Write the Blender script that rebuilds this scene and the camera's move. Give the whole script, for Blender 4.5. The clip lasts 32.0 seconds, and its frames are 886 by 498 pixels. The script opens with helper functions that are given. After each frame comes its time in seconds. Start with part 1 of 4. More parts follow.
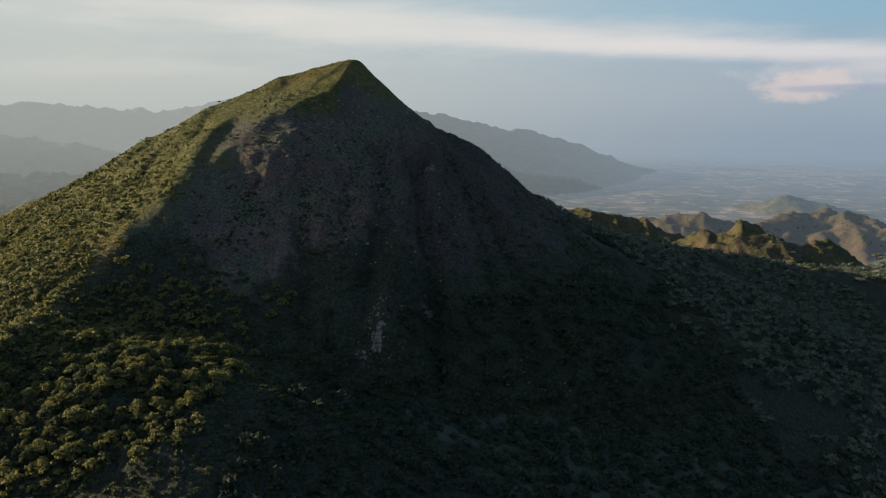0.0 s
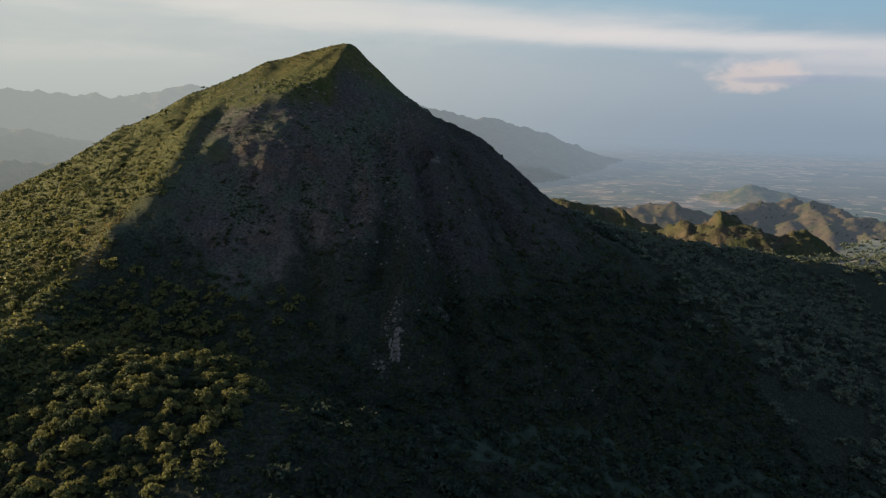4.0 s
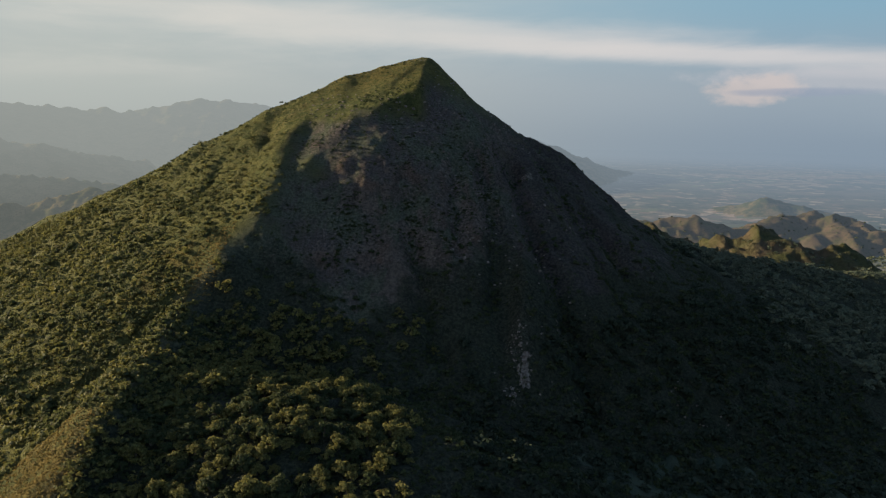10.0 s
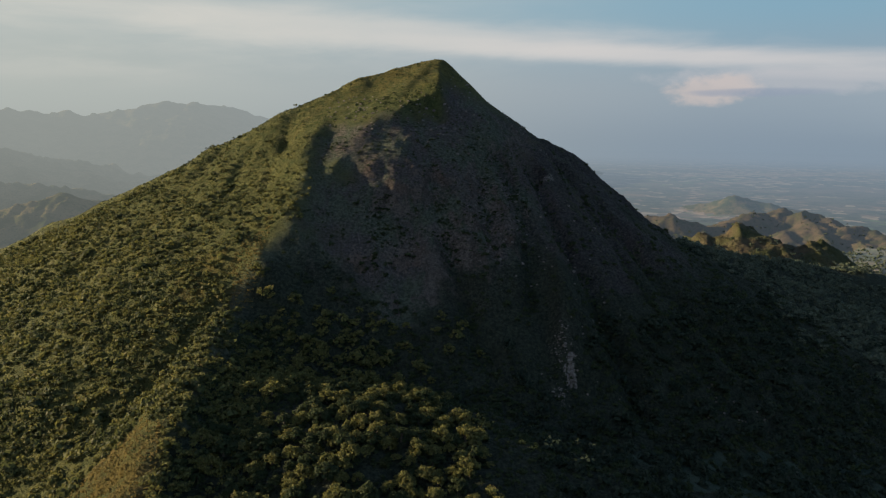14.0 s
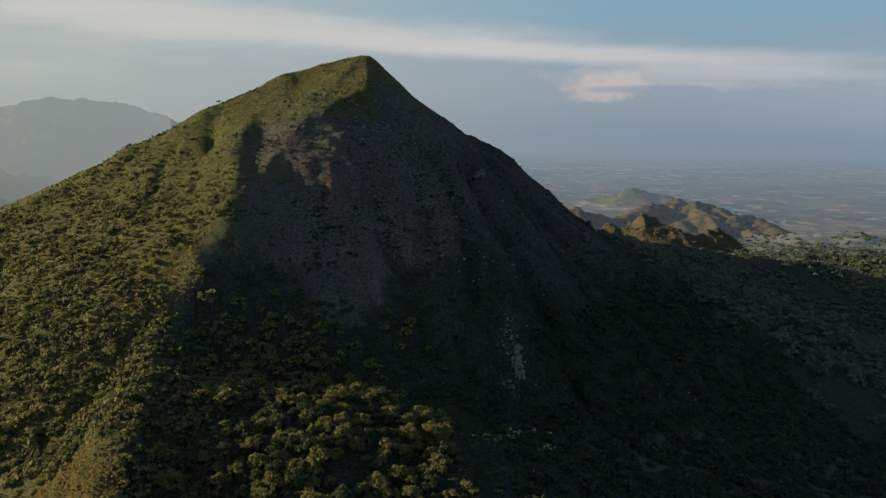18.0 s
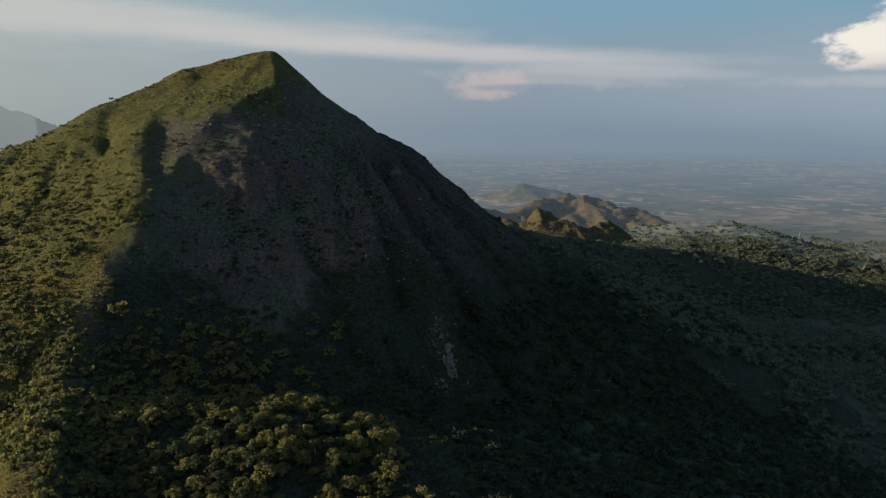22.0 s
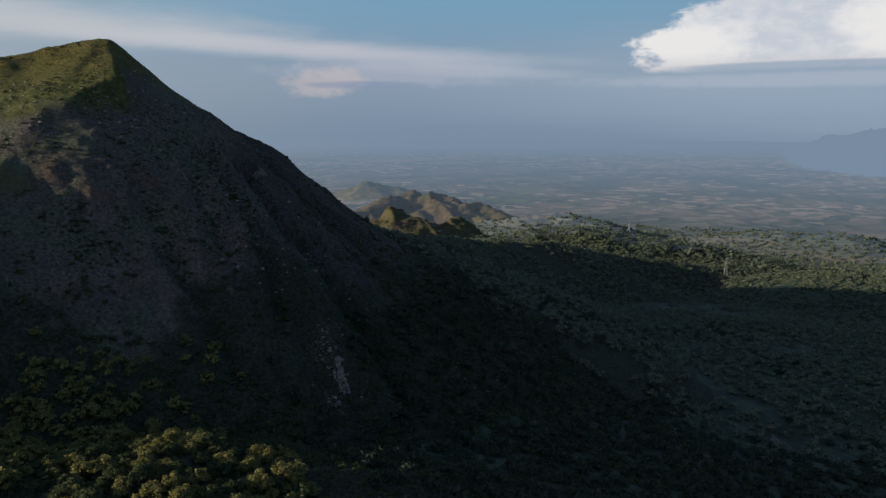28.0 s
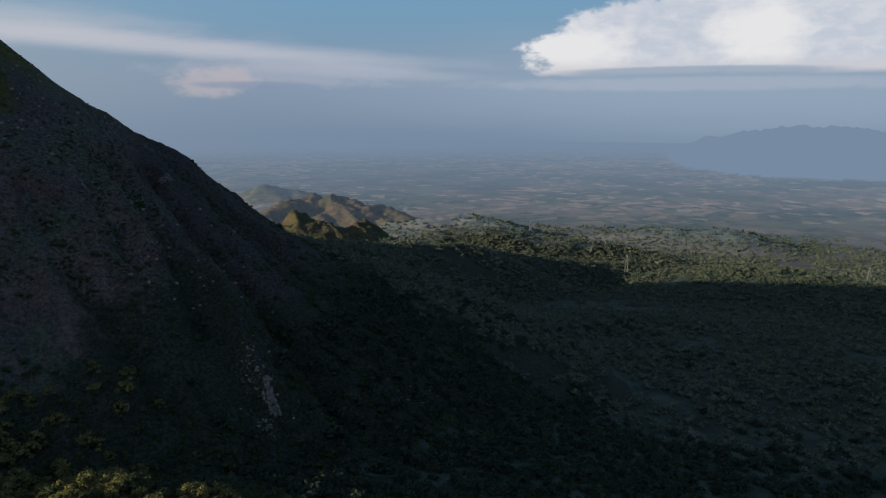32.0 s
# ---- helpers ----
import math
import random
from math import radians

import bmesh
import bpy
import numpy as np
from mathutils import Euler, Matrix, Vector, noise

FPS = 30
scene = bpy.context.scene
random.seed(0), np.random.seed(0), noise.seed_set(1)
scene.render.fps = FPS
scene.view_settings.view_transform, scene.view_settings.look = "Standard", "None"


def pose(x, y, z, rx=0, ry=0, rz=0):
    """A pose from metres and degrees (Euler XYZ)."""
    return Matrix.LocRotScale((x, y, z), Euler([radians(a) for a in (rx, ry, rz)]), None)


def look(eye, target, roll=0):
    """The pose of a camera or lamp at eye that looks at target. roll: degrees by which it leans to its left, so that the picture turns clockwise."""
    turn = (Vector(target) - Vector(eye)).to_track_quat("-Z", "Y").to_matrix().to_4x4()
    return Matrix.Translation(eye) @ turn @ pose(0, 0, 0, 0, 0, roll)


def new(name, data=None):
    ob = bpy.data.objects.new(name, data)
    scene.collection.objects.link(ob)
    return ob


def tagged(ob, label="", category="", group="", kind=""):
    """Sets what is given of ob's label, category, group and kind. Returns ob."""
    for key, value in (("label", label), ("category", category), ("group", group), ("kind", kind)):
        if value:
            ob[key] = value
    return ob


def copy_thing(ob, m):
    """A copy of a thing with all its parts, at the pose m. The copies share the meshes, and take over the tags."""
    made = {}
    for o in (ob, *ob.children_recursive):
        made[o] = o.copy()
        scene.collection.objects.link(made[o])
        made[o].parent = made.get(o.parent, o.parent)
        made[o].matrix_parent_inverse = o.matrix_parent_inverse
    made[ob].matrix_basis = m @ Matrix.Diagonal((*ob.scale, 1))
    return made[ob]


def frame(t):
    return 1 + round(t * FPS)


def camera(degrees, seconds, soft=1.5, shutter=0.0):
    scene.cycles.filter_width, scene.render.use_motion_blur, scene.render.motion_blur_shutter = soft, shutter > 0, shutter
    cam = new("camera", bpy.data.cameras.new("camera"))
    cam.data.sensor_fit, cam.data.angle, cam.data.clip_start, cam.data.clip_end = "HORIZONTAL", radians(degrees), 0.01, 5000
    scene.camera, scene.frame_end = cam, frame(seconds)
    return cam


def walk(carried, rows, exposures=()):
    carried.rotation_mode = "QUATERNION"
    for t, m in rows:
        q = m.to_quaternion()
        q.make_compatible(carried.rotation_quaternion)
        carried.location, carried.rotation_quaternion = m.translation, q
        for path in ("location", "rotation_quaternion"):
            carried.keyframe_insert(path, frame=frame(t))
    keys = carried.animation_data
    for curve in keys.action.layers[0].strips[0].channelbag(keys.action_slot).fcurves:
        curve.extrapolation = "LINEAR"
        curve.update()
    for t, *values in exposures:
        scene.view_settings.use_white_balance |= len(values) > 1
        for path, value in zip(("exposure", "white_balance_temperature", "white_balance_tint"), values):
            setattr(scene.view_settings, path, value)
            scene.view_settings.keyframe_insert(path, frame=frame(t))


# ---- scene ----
EXPOSURES = [(0, 1.04, 6950, 10), (6, 0.96, 6950, 10), (13, 0.84, 6950, 8), (22, 0.68, 6800, 8), (27, 0.62, 6300, 9), (32, 0.58, 6100, 10)]
FOV = 64.8
PATH = [
    (0, (139.382, -45.907, -1.024), (139.243, -43.947, -1.398), -0.03),
    (0.5, (135.073, -41.824, -1.016), (134.931, -39.867, -1.401), 0.06),
    (1, (130.744, -37.748, -0.997), (130.599, -35.793, -1.389), 0.13),
    (1.5, (126.396, -33.694, -0.969), (126.247, -31.739, -1.365), 0.15),
    (2, (122.024, -29.692, -0.932), (121.87, -27.739, -1.335), 0.18),
    (2.5, (117.625, -25.804, -0.887), (117.485, -23.851, -1.295), 0.19),
    (3, (113.145, -22.123, -0.837), (113.041, -20.168, -1.245), 0.24),
    (3.5, (108.449, -18.79, -0.774), (108.383, -16.833, -1.18), 0.32),
    (5.5, (88.24, -7.354, -0.21), (88.281, -5.396, -0.617), 0.48),
    (6, (82.714, -5.227, -0.15), (82.742, -3.268, -0.55), 0.56),
    (6.5, (76.9, -3.726, -0.099), (76.917, -1.766, -0.494), 0.60),
    (7, (70.931, -2.706, -0.049), (70.941, -0.745, -0.438), 0.59),
    (7.5, (64.922, -2.011, 0.004), (64.925, -0.049, -0.381), 0.56),
    (8, (58.903, -1.553, 0.051), (58.9, 0.41, -0.33), 0.50),
    (8.5, (52.861, -1.282, 0.084), (52.852, 0.682, -0.293), 0.44),
    (9, (46.837, -1.131, 0.117), (46.822, 0.833, -0.257), 0.39),
    (9.5, (40.793, -1.046, 0.148), (40.772, 0.919, -0.223), 0.34),
    (10, (34.731, -0.947, 0.182), (34.706, 1.019, -0.188), 0.26),
    (10.5, (28.68, -0.794, 0.227), (28.651, 1.172, -0.142), 0.21),
    (11, (22.626, -0.599, 0.273), (22.593, 1.367, -0.095), 0.16),
    (11.5, (16.615, -0.402, 0.316), (16.58, 1.564, -0.053), 0.10),
    (12, (10.788, -0.209, 0.358), (10.748, 1.757, -0.009), 0.03),
    (12.5, (5.391, -0.024, 0.398), (5.346, 1.942, 0.033), -0.02),
    (13, (0.72, 0.151, 0.435), (0.716, 2.118, 0.071), -0.06),
    (13.5, (-3.076, 0.343, 0.481), (-3.041, 2.309, 0.116), -0.07),
    (14, (-6.198, 0.519, 0.521), (-6.127, 2.484, 0.155), -0.07),
    (14.5, (-8.93, 0.692, 0.561), (-8.824, 2.656, 0.194), -0.11),
    (16.5, (-19.16, 1.532, 0.905), (-18.921, 3.482, 0.533), -0.16),
    (17, (-21.809, 1.837, 0.933), (-21.538, 3.782, 0.559), -0.19),
    (17.5, (-24.532, 2.225, 0.943), (-24.228, 4.165, 0.567), -0.20),
    (18, (-27.265, 2.722, 0.937), (-26.928, 4.657, 0.56), -0.20),
    (18.5, (-29.958, 3.328, 0.914), (-29.588, 5.257, 0.535), -0.20),
    (19, (-32.521, 4.109, 0.885), (-32.118, 6.03, 0.506), -0.20),
    (19.5, (-34.925, 5.071, 0.85), (-34.485, 6.984, 0.469), -0.21),
    (20, (-37.135, 6.254, 0.807), (-36.655, 8.157, 0.426), -0.23),
    (20.5, (-39.088, 7.67, 0.782), (-38.567, 9.563, 0.4), -0.27),
    (21, (-40.867, 9.264, 0.757), (-40.306, 11.146, 0.374), -0.29),
    (21.5, (-42.535, 10.992, 0.731), (-41.937, 12.861, 0.347), -0.31),
    (22, (-44.103, 12.831, 0.704), (-43.468, 14.688, 0.32), -0.32),
    (22.5, (-45.532, 14.775, 0.676), (-44.861, 16.619, 0.291), -0.34),
    (23, (-46.865, 16.816, 0.642), (-46.159, 18.647, 0.256), -0.33),
    (23.5, (-48.085, 18.948, 0.609), (-47.344, 20.765, 0.222), -0.33),
    (24, (-49.257, 21.163, 0.579), (-48.482, 22.965, 0.19), -0.34),
    (24.5, (-50.383, 23.472, 0.549), (-49.574, 25.259, 0.16), -0.32),
    (25, (-51.453, 25.88, 0.524), (-50.61, 27.651, 0.133), -0.30),
    (25.5, (-52.439, 28.412, 0.486), (-51.561, 30.166, 0.094), -0.27),
    (27.5, (-55.996, 39.042, 0.168), (-54.987, 40.724, -0.224), -0.23),
    (28, (-56.825, 41.868, 0.129), (-55.785, 43.531, -0.264), -0.20),
    (28.5, (-57.607, 44.837, 0.084), (-56.536, 46.479, -0.31), -0.16),
    (29, (-58.353, 47.891, 0.037), (-57.251, 49.512, -0.358), -0.10),
    (29.5, (-59.049, 50.966, -0.019), (-57.917, 52.566, -0.417), -0.04),
    (30, (-59.665, 54.01, -0.079), (-58.503, 55.588, -0.477), -0.01),
    (30.5, (-60.228, 56.958, -0.137), (-59.038, 58.515, -0.533), 0.00),
    (31, (-60.756, 59.793, -0.185), (-59.537, 61.329, -0.578), 0.01),
    (31.5, (-61.322, 62.539, -0.231), (-60.076, 64.053, -0.621), 0.03),
    (32, (-61.913, 65.252, -0.267), (-60.64, 66.744, -0.656), 0.07),
]
cam = camera(FOV, 32.0, soft=1.2)
walk(cam, [(t, look(eye, target, lean)) for t, eye, target, lean in PATH], EXPOSURES)
# -- end of path --

# ---- world, sun, exposure ----
SUN_AZ, SUN_EL = -75.0, 14.0          # degrees from +y towards +x, and above the horizon
world = bpy.data.worlds.new("sky")
scene.world = world
world.use_nodes = True


class Nodes:
    """Short hand for building a node tree."""

    def __init__(self, tree):
        self.tree = tree
        tree.nodes.clear()

    def add(self, kind, inputs=None, operation="", data_type=""):
        n = self.tree.nodes.new(kind)
        if operation:
            n.operation = operation
        if data_type:
            n.data_type = data_type
        for k, v in (inputs or {}).items():
            self.put(n.inputs[k], v)
        return n

    def put(self, socket, v):
        if isinstance(v, bpy.types.NodeSocket):
            self.tree.links.new(v, socket)
        else:
            socket.default_value = v

    def math(self, op, a, b=0.0, c=0.0, clamp=False):
        n = self.add("ShaderNodeMath", {0: a, 1: b, 2: c}, operation=op)
        n.use_clamp = clamp
        return n.outputs[0]

    def ramp(self, v, lo, hi, to0=0.0, to1=1.0, smooth=True):
        n = self.add("ShaderNodeMapRange", {"Value": v, "From Min": lo, "From Max": hi, "To Min": to0, "To Max": to1})
        n.interpolation_type = "SMOOTHSTEP" if smooth else "LINEAR"
        return n.outputs[0]

    def mix(self, f, a, b):
        n = self.add("ShaderNodeMix", data_type="RGBA")
        self.put(n.inputs[0], f), self.put(n.inputs[6], a), self.put(n.inputs[7], b)
        return n.outputs[2]

    def noise(self, vec, scale, detail=4.0, rough=0.55, distortion=0.0):
        return self.add("ShaderNodeTexNoise", {"Vector": vec, "Scale": scale, "Detail": detail, "Roughness": rough,
                                               "Distortion": distortion}).outputs[0]

    def vec(self, x, y, z=0.0):
        return self.add("ShaderNodeCombineXYZ", {0: x, 1: y, 2: z}).outputs[0]

    def scaled(self, v, s):
        return self.add("ShaderNodeVectorMath", {0: v, 1: s}, operation="MULTIPLY").outputs[0]


def make_sky():
    n = Nodes(world.node_tree)
    sky = n.add("ShaderNodeTexSky")
    sky.sky_type, sky.sun_disc = "NISHITA", False
    sky.sun_elevation, sky.sun_rotation = radians(SUN_EL), radians(SUN_AZ)
    sky.altitude, sky.air_density, sky.dust_density, sky.ozone_density = 600.0, 1.0, 3.0, 2.0
    way = n.add("ShaderNodeSeparateXYZ", {0: n.add("ShaderNodeTexCoord").outputs["Generated"]})
    az = n.math("MULTIPLY", n.math("ARCTAN2", way.outputs[0], way.outputs[1]), 57.2958)
    el = n.math("MULTIPLY", n.math("ARCSINE", way.outputs[2]), 57.2958)
    fine = n.noise(n.vec(n.math("MULTIPLY", az, 0.10), n.math("MULTIPLY", el, 0.45)), 1.0, 7.0, 0.6, 0.4)
    broad = n.noise(n.vec(n.math("MULTIPLY", az, 0.03), n.math("MULTIPLY", el, 0.22), 7.0), 1.0, 5.0, 0.55, 0.3)
    streak = n.math("ADD", n.math("MULTIPLY", fine, 0.45), n.math("MULTIPLY", broad, 0.75))

    def blob(az0, el0, width, height, lean=0.0, hard=1.0, wobble=1.0):
        """A soft oval of cloud: 1 inside, 0 outside, frayed by the streaks."""
        da = n.math("SUBTRACT", az, az0)
        de = n.math("SUBTRACT", n.math("SUBTRACT", el, el0), n.math("MULTIPLY", da, lean))
        d = n.math("SQRT", n.math("ADD", n.math("POWER", n.math("ABSOLUTE", n.math("DIVIDE", da, width)), 2.0),
                                  n.math("POWER", n.math("ABSOLUTE", n.math("DIVIDE", de, height)), 2.0)))
        d = n.math("SUBTRACT", d, n.math("MULTIPLY", n.math("SUBTRACT", streak, 0.6), 2.2 * wobble))
        return n.ramp(d, 1.0 + 0.5 * hard, 1.0 - 0.5 * hard)

    sunward = n.ramp(az, 32.0, -32.0)
    # air near the horizon: grey white towards the sun, blue away from it
    high = n.mix(sunward, (1.45, 2.62, 3.62, 1), (3.05, 3.42, 3.55, 1))
    low = n.mix(sunward, (1.50, 2.00, 2.65, 1), (2.45, 2.70, 2.74, 1))
    haze = n.mix(sunward, (1.90, 2.40, 3.02, 1), (2.85, 3.14, 3.18, 1))
    air = n.mix(n.ramp(el, 1.5, 9.0), n.mix(n.ramp(el, -2.6, 2.6), low, haze), high)
    col = n.mix(n.ramp(el, 42.0, 11.0), n.mix(0.6, sky.outputs[0], (0.80, 1.75, 3.90, 1)), air)
    white = n.mix(sunward, (4.21, 4.14, 4.40, 1), (4.46, 4.40, 4.27, 1))
    pink = (4.14, 3.62, 3.62, 1)
    # veil of high cloud towards the sun, and the long band
    veil = n.math("MULTIPLY", n.math("MULTIPLY", sunward, n.ramp(streak, 0.45, 0.8)), n.ramp(el, 1.5, 5.0, 0.0, 0.5))
    col = n.mix(veil, col, white)
    for az0, el0, w, h, lean, k in ((-2, 6.6, 22, 1.3, -0.06, 0.6), (20, 4.7, 18, 0.7, -0.06, 0.75), (34, 3.0, 9, 0.45, -0.05, 0.5)):
        col = n.mix(n.math("MULTIPLY", blob(az0, el0, w, h, lean, 1.3), k), col, white)
    # the small pink cloud
    puff = n.noise(n.vec(n.math("MULTIPLY", az, 0.5), n.math("MULTIPLY", el, 0.9), 3.0), 1.0, 6.0, 0.6, 0.2)

    def heap(az0, el0, width, height, power=2.0, fray=1.5, hard=0.25, lean=0.0):
        off = n.math("SUBTRACT", az, az0)
        da = n.math("DIVIDE", off, width)
        de = n.math("DIVIDE", n.math("SUBTRACT", n.math("SUBTRACT", el, el0), n.math("MULTIPLY", off, lean)), height)
        d = n.math("ADD", n.math("POWER", n.math("ABSOLUTE", da), power), n.math("POWER", n.math("ABSOLUTE", de), power))
        d = n.math("ADD", d, n.math("MULTIPLY", n.math("SUBTRACT", puff, 0.5), -2.0 * fray))
        return n.ramp(d, 1.0 + hard, 1.0 - hard)

    col = n.mix(n.math("MULTIPLY", heap(28.0, 2.7, 8.5, 0.75, 2.0, 1.5, 0.9, -0.04), 0.55), col, (3.36, 3.43, 3.88, 1))
    col = n.mix(n.math("MULTIPLY", heap(22.8, 2.1, 3.0, 1.05, 2.0, 1.6, 0.7, 0.08), 0.62), col, pink)
    col = n.mix(n.math("MULTIPLY", heap(26.0, 1.9, 4.5, 0.30, 2.0, 0.8, 0.7), 0.6), col, (1.88, 2.26, 3.11, 1))
    col = n.mix(n.math("MULTIPLY", blob(64, 1.8, 24, 3.2, 0.0, 1.6, 0.4), 0.7), col, (2.50, 3.10, 3.75, 1))
    # the great heap cloud, its bright lobes and its flat grey base
    cut = n.ramp(el, 2.5, 3.0)
    body = n.math("MAXIMUM", heap(60.0, 5.9, 12.5, 3.1, 2.4, 0.75, 0.2, 0.14), heap(70.0, 4.6, 10.0, 3.0, 2.2, 0.9, 0.4))
    body = n.math("MAXIMUM", body, heap(66.0, 8.4, 13.0, 2.2, 2.0, 1.1, 0.4, 0.1))
    lobes = n.math("MAXIMUM", heap(50.5, 4.6, 4.2, 1.9, 2.0, 0.9, 0.8), heap(64.0, 5.6, 3.2, 2.4, 2.0, 0.9, 0.9))
    shade = n.mix(n.ramp(puff, 0.35, 0.7), (4.35, 4.55, 4.95, 1), (5.35, 5.25, 5.30, 1))
    cloud = n.mix(lobes, shade, (6.60, 6.28, 5.95, 1))
    cloud = n.mix(n.ramp(el, 4.2, 2.6), cloud, (4.92, 4.66, 4.66, 1))
    col = n.mix(n.math("MULTIPLY", n.math("MULTIPLY", body, cut), 0.96), col, cloud)
    col = n.mix(n.math("MULTIPLY", heap(60.0, 2.9, 9.5, 0.42, 2.0, 0.5, 0.5), 0.75), col, (2.20, 2.78, 3.48, 1))
    col = n.mix(n.math("MULTIPLY", heap(60.0, 2.0, 16.0, 0.5, 2.0, 0.9, 0.8), 0.6), col, (3.30, 3.55, 4.05, 1))
    bg = n.add("ShaderNodeBackground", {"Color": col, "Strength": 0.085})
    n.tree.links.new(bg.outputs[0], n.add("ShaderNodeOutputWorld").inputs[0])


make_sky()
sun = new("sun", bpy.data.lights.new("sun", "SUN"))
sun.data.energy, sun.data.angle, sun.data.color = 5.0, radians(0.6), (1.0, 0.83, 0.56)
sa, se = radians(SUN_AZ), radians(SUN_EL)
sun.matrix_world = look((0, 0, 0), (-math.sin(sa) * math.cos(se), -math.cos(sa) * math.cos(se), -math.sin(se)))
scene.view_settings.exposure = 0.0


# ---- the shape of the land ----
def smooth(a, b, v):
    t = np.clip((v - a) / (b - a), 0, 1)
    return t * t * (3 - 2 * t)


LATTICE = np.random.RandomState(5).rand(256, 256) * 2 - 1


def wave(x, y, size, seed=0):
    """Smooth value noise, -1 to 1, with features of that size in metres."""
    u, v = x / size + seed * 17.3, y / size + seed * 31.7
    i, j = np.floor(u).astype(int), np.floor(v).astype(int)
    f, g = u - i, v - j
    f, g = f * f * f * (f * (f * 6 - 15) + 10), g * g * g * (g * (g * 6 - 15) + 10)
    a, b = LATTICE[i % 256, j % 256], LATTICE[(i + 1) % 256, j % 256]
    c, d = LATTICE[i % 256, (j + 1) % 256], LATTICE[(i + 1) % 256, (j + 1) % 256]
    return (a * (1 - f) + b * f) * (1 - g) + (c * (1 - f) + d * f) * g


def rough(x, y, size, octaves=4, gain=0.5, seed=0, ridged=False):
    total, amp = 0.0, 1.0
    for k in range(octaves):
        w = wave(x + 0.31 * k * size, y - 0.17 * k * size, size, seed + k)
        total = total + amp * ((1 - 2 * np.abs(w)) if ridged else w)
        size, amp = size / 2.03, amp * gain
    return total


def crest(x, y, nodes, side, round_off=6.0, concave=0.0):
    """Height of a ridge whose crest runs through nodes and which falls off on both sides by the slope given."""
    best = np.full(np.shape(x), -1e9)
    for (x0, y0, z0), (x1, y1, z1) in zip(nodes, nodes[1:]):
        dx, dy = x1 - x0, y1 - y0
        t = np.clip(((x - x0) * dx + (y - y0) * dy) / (dx * dx + dy * dy), 0, 1)
        d = np.hypot(x - x0 - t * dx, y - y0 - t * dy)
        d = np.sqrt(d * d + round_off * round_off) - round_off
        h = z0 + t * (z1 - z0) - side * d + concave * np.minimum(d, 400.0) ** 2
        best = np.maximum(best, h)
    return best


def soft_max(a, b, k):
    h = np.clip(0.5 + 0.5 * (a - b) / k, 0, 1)
    return b * (1 - h) + a * h + k * h * (1 - h)


SUMMIT = (13, 600, 49)
WEST_RIDGE = [(-4, 603, 45.5), (-20, 598, 42), (-48, 590, 34), (-102, 568, 9), (-160, 560, -20), (-220, 556, -54), (-285, 555, -88), (-430, 550, -160), (-700, 560, -280)]
EAST_RIDGE = [(60, 600, -2), (115, 596, -22), (160, 613, -71), (205, 638, -109)]
NORTH_EAST = [(160, 640, -80), (225, 740, -113), (262, 830, -136), (330, 880, -163)]
EAST_SPUR = [(205, 638, -112), (262, 705, -127), (330, 780, -150), (500, 880, -189), (685, 900, -218), (760, 930, -240), (1025, 850, -290), (1350, 760, -318)]
FRONT_RIB = [(-45, 575, 24), (-72, 530, 0.5), (-79, 495, -12), (-78, 450, -32), (-79, 412, -54), (-92, 384, -70), (-104, 352, -91), (-105, 312, -103), (-103, 252, -112), (-101, 190, -134)]
DOME = [(14, 601), (6, 534), (-20, 514), (-45, 512), (-84, 522), (-104, 566)]
# ridge hidden behind the summit, added to cast shade over the valley
UNSEEN_RIDGE = [(0, 640, 38), (10, 700, 26), (40, 800, -10), (100, 900, -50), (180, 980, -104), (320, 1120, -190)]
GULLIES = [([(76, 508), (91, 435), (103, 395), (112, 335)], 10.0, 7.0), ([(50, 495), (62, 430), (58, 385)], 6.5, 5.5),
           ([(130, 520), (150, 460), (190, 400)], 6.0, 7.0), ([(5, 450), (14, 400), (28, 350)], 6.0, 7.0),
           ([(-26, 440), (-30, 410), (-34, 385)], 3.0, 6.0), ([(104, 545), (128, 480), (140, 420)], 5.0, 5.0), ([(32, 470), (36, 440), (40, 410)], 3.5, 5.0),
           ([(-128, 528), (-134, 490), (-144, 440), (-165, 390)], 2.4, 3.6), ([(-101, 522), (-103, 495), (-106, 455)], 3.0, 3.2)]
SCAR_RIB = [(78, 425, -79), (76, 390, -95), (72, 360, -112)]
SHELF = [(-90, 300, -117), (-35, 268, -116), (10, 240, -124), (30, 190, -140)]


def dome(x, y):
    """The grassy cap: a tilted plane with a rim, which breaks off steeply outside it."""
    plane = 50.3 + 0.257 * (x - 13) + 0.40 * (y - 598)
    out = np.full(np.shape(x), -1e9)
    wander = 1.0 * rough(x, y, 22, 3, 0.55, 61)
    for (x0, y0), (x1, y1), fall in zip(DOME, DOME[1:] + DOME[:1], (1.0, 0.8, 0.5, 0.4, 0.42, 1.0)):
        dx, dy = x1 - x0, y1 - y0
        out = np.maximum(out, fall * ((x - x0) * -dy + (y - y0) * dx) / math.hypot(dx, dy))
    out = np.maximum(out + wander, 0)
    return np.minimum(plane, 48.5) - 1.5 * (np.sqrt(out * out + 16) - 4)


def far_floor(r):
    """The lowland: it sinks away from the mountain, then is bent up to fit the horizon in the camera's view."""
    return np.interp(r, [0, 700, 1100, 1500, 2000, 2600, 3400, 4300, 4900, 6000],
                     [-250, -275, -305, -335, -390, -435, -425, -335, -215, -40])


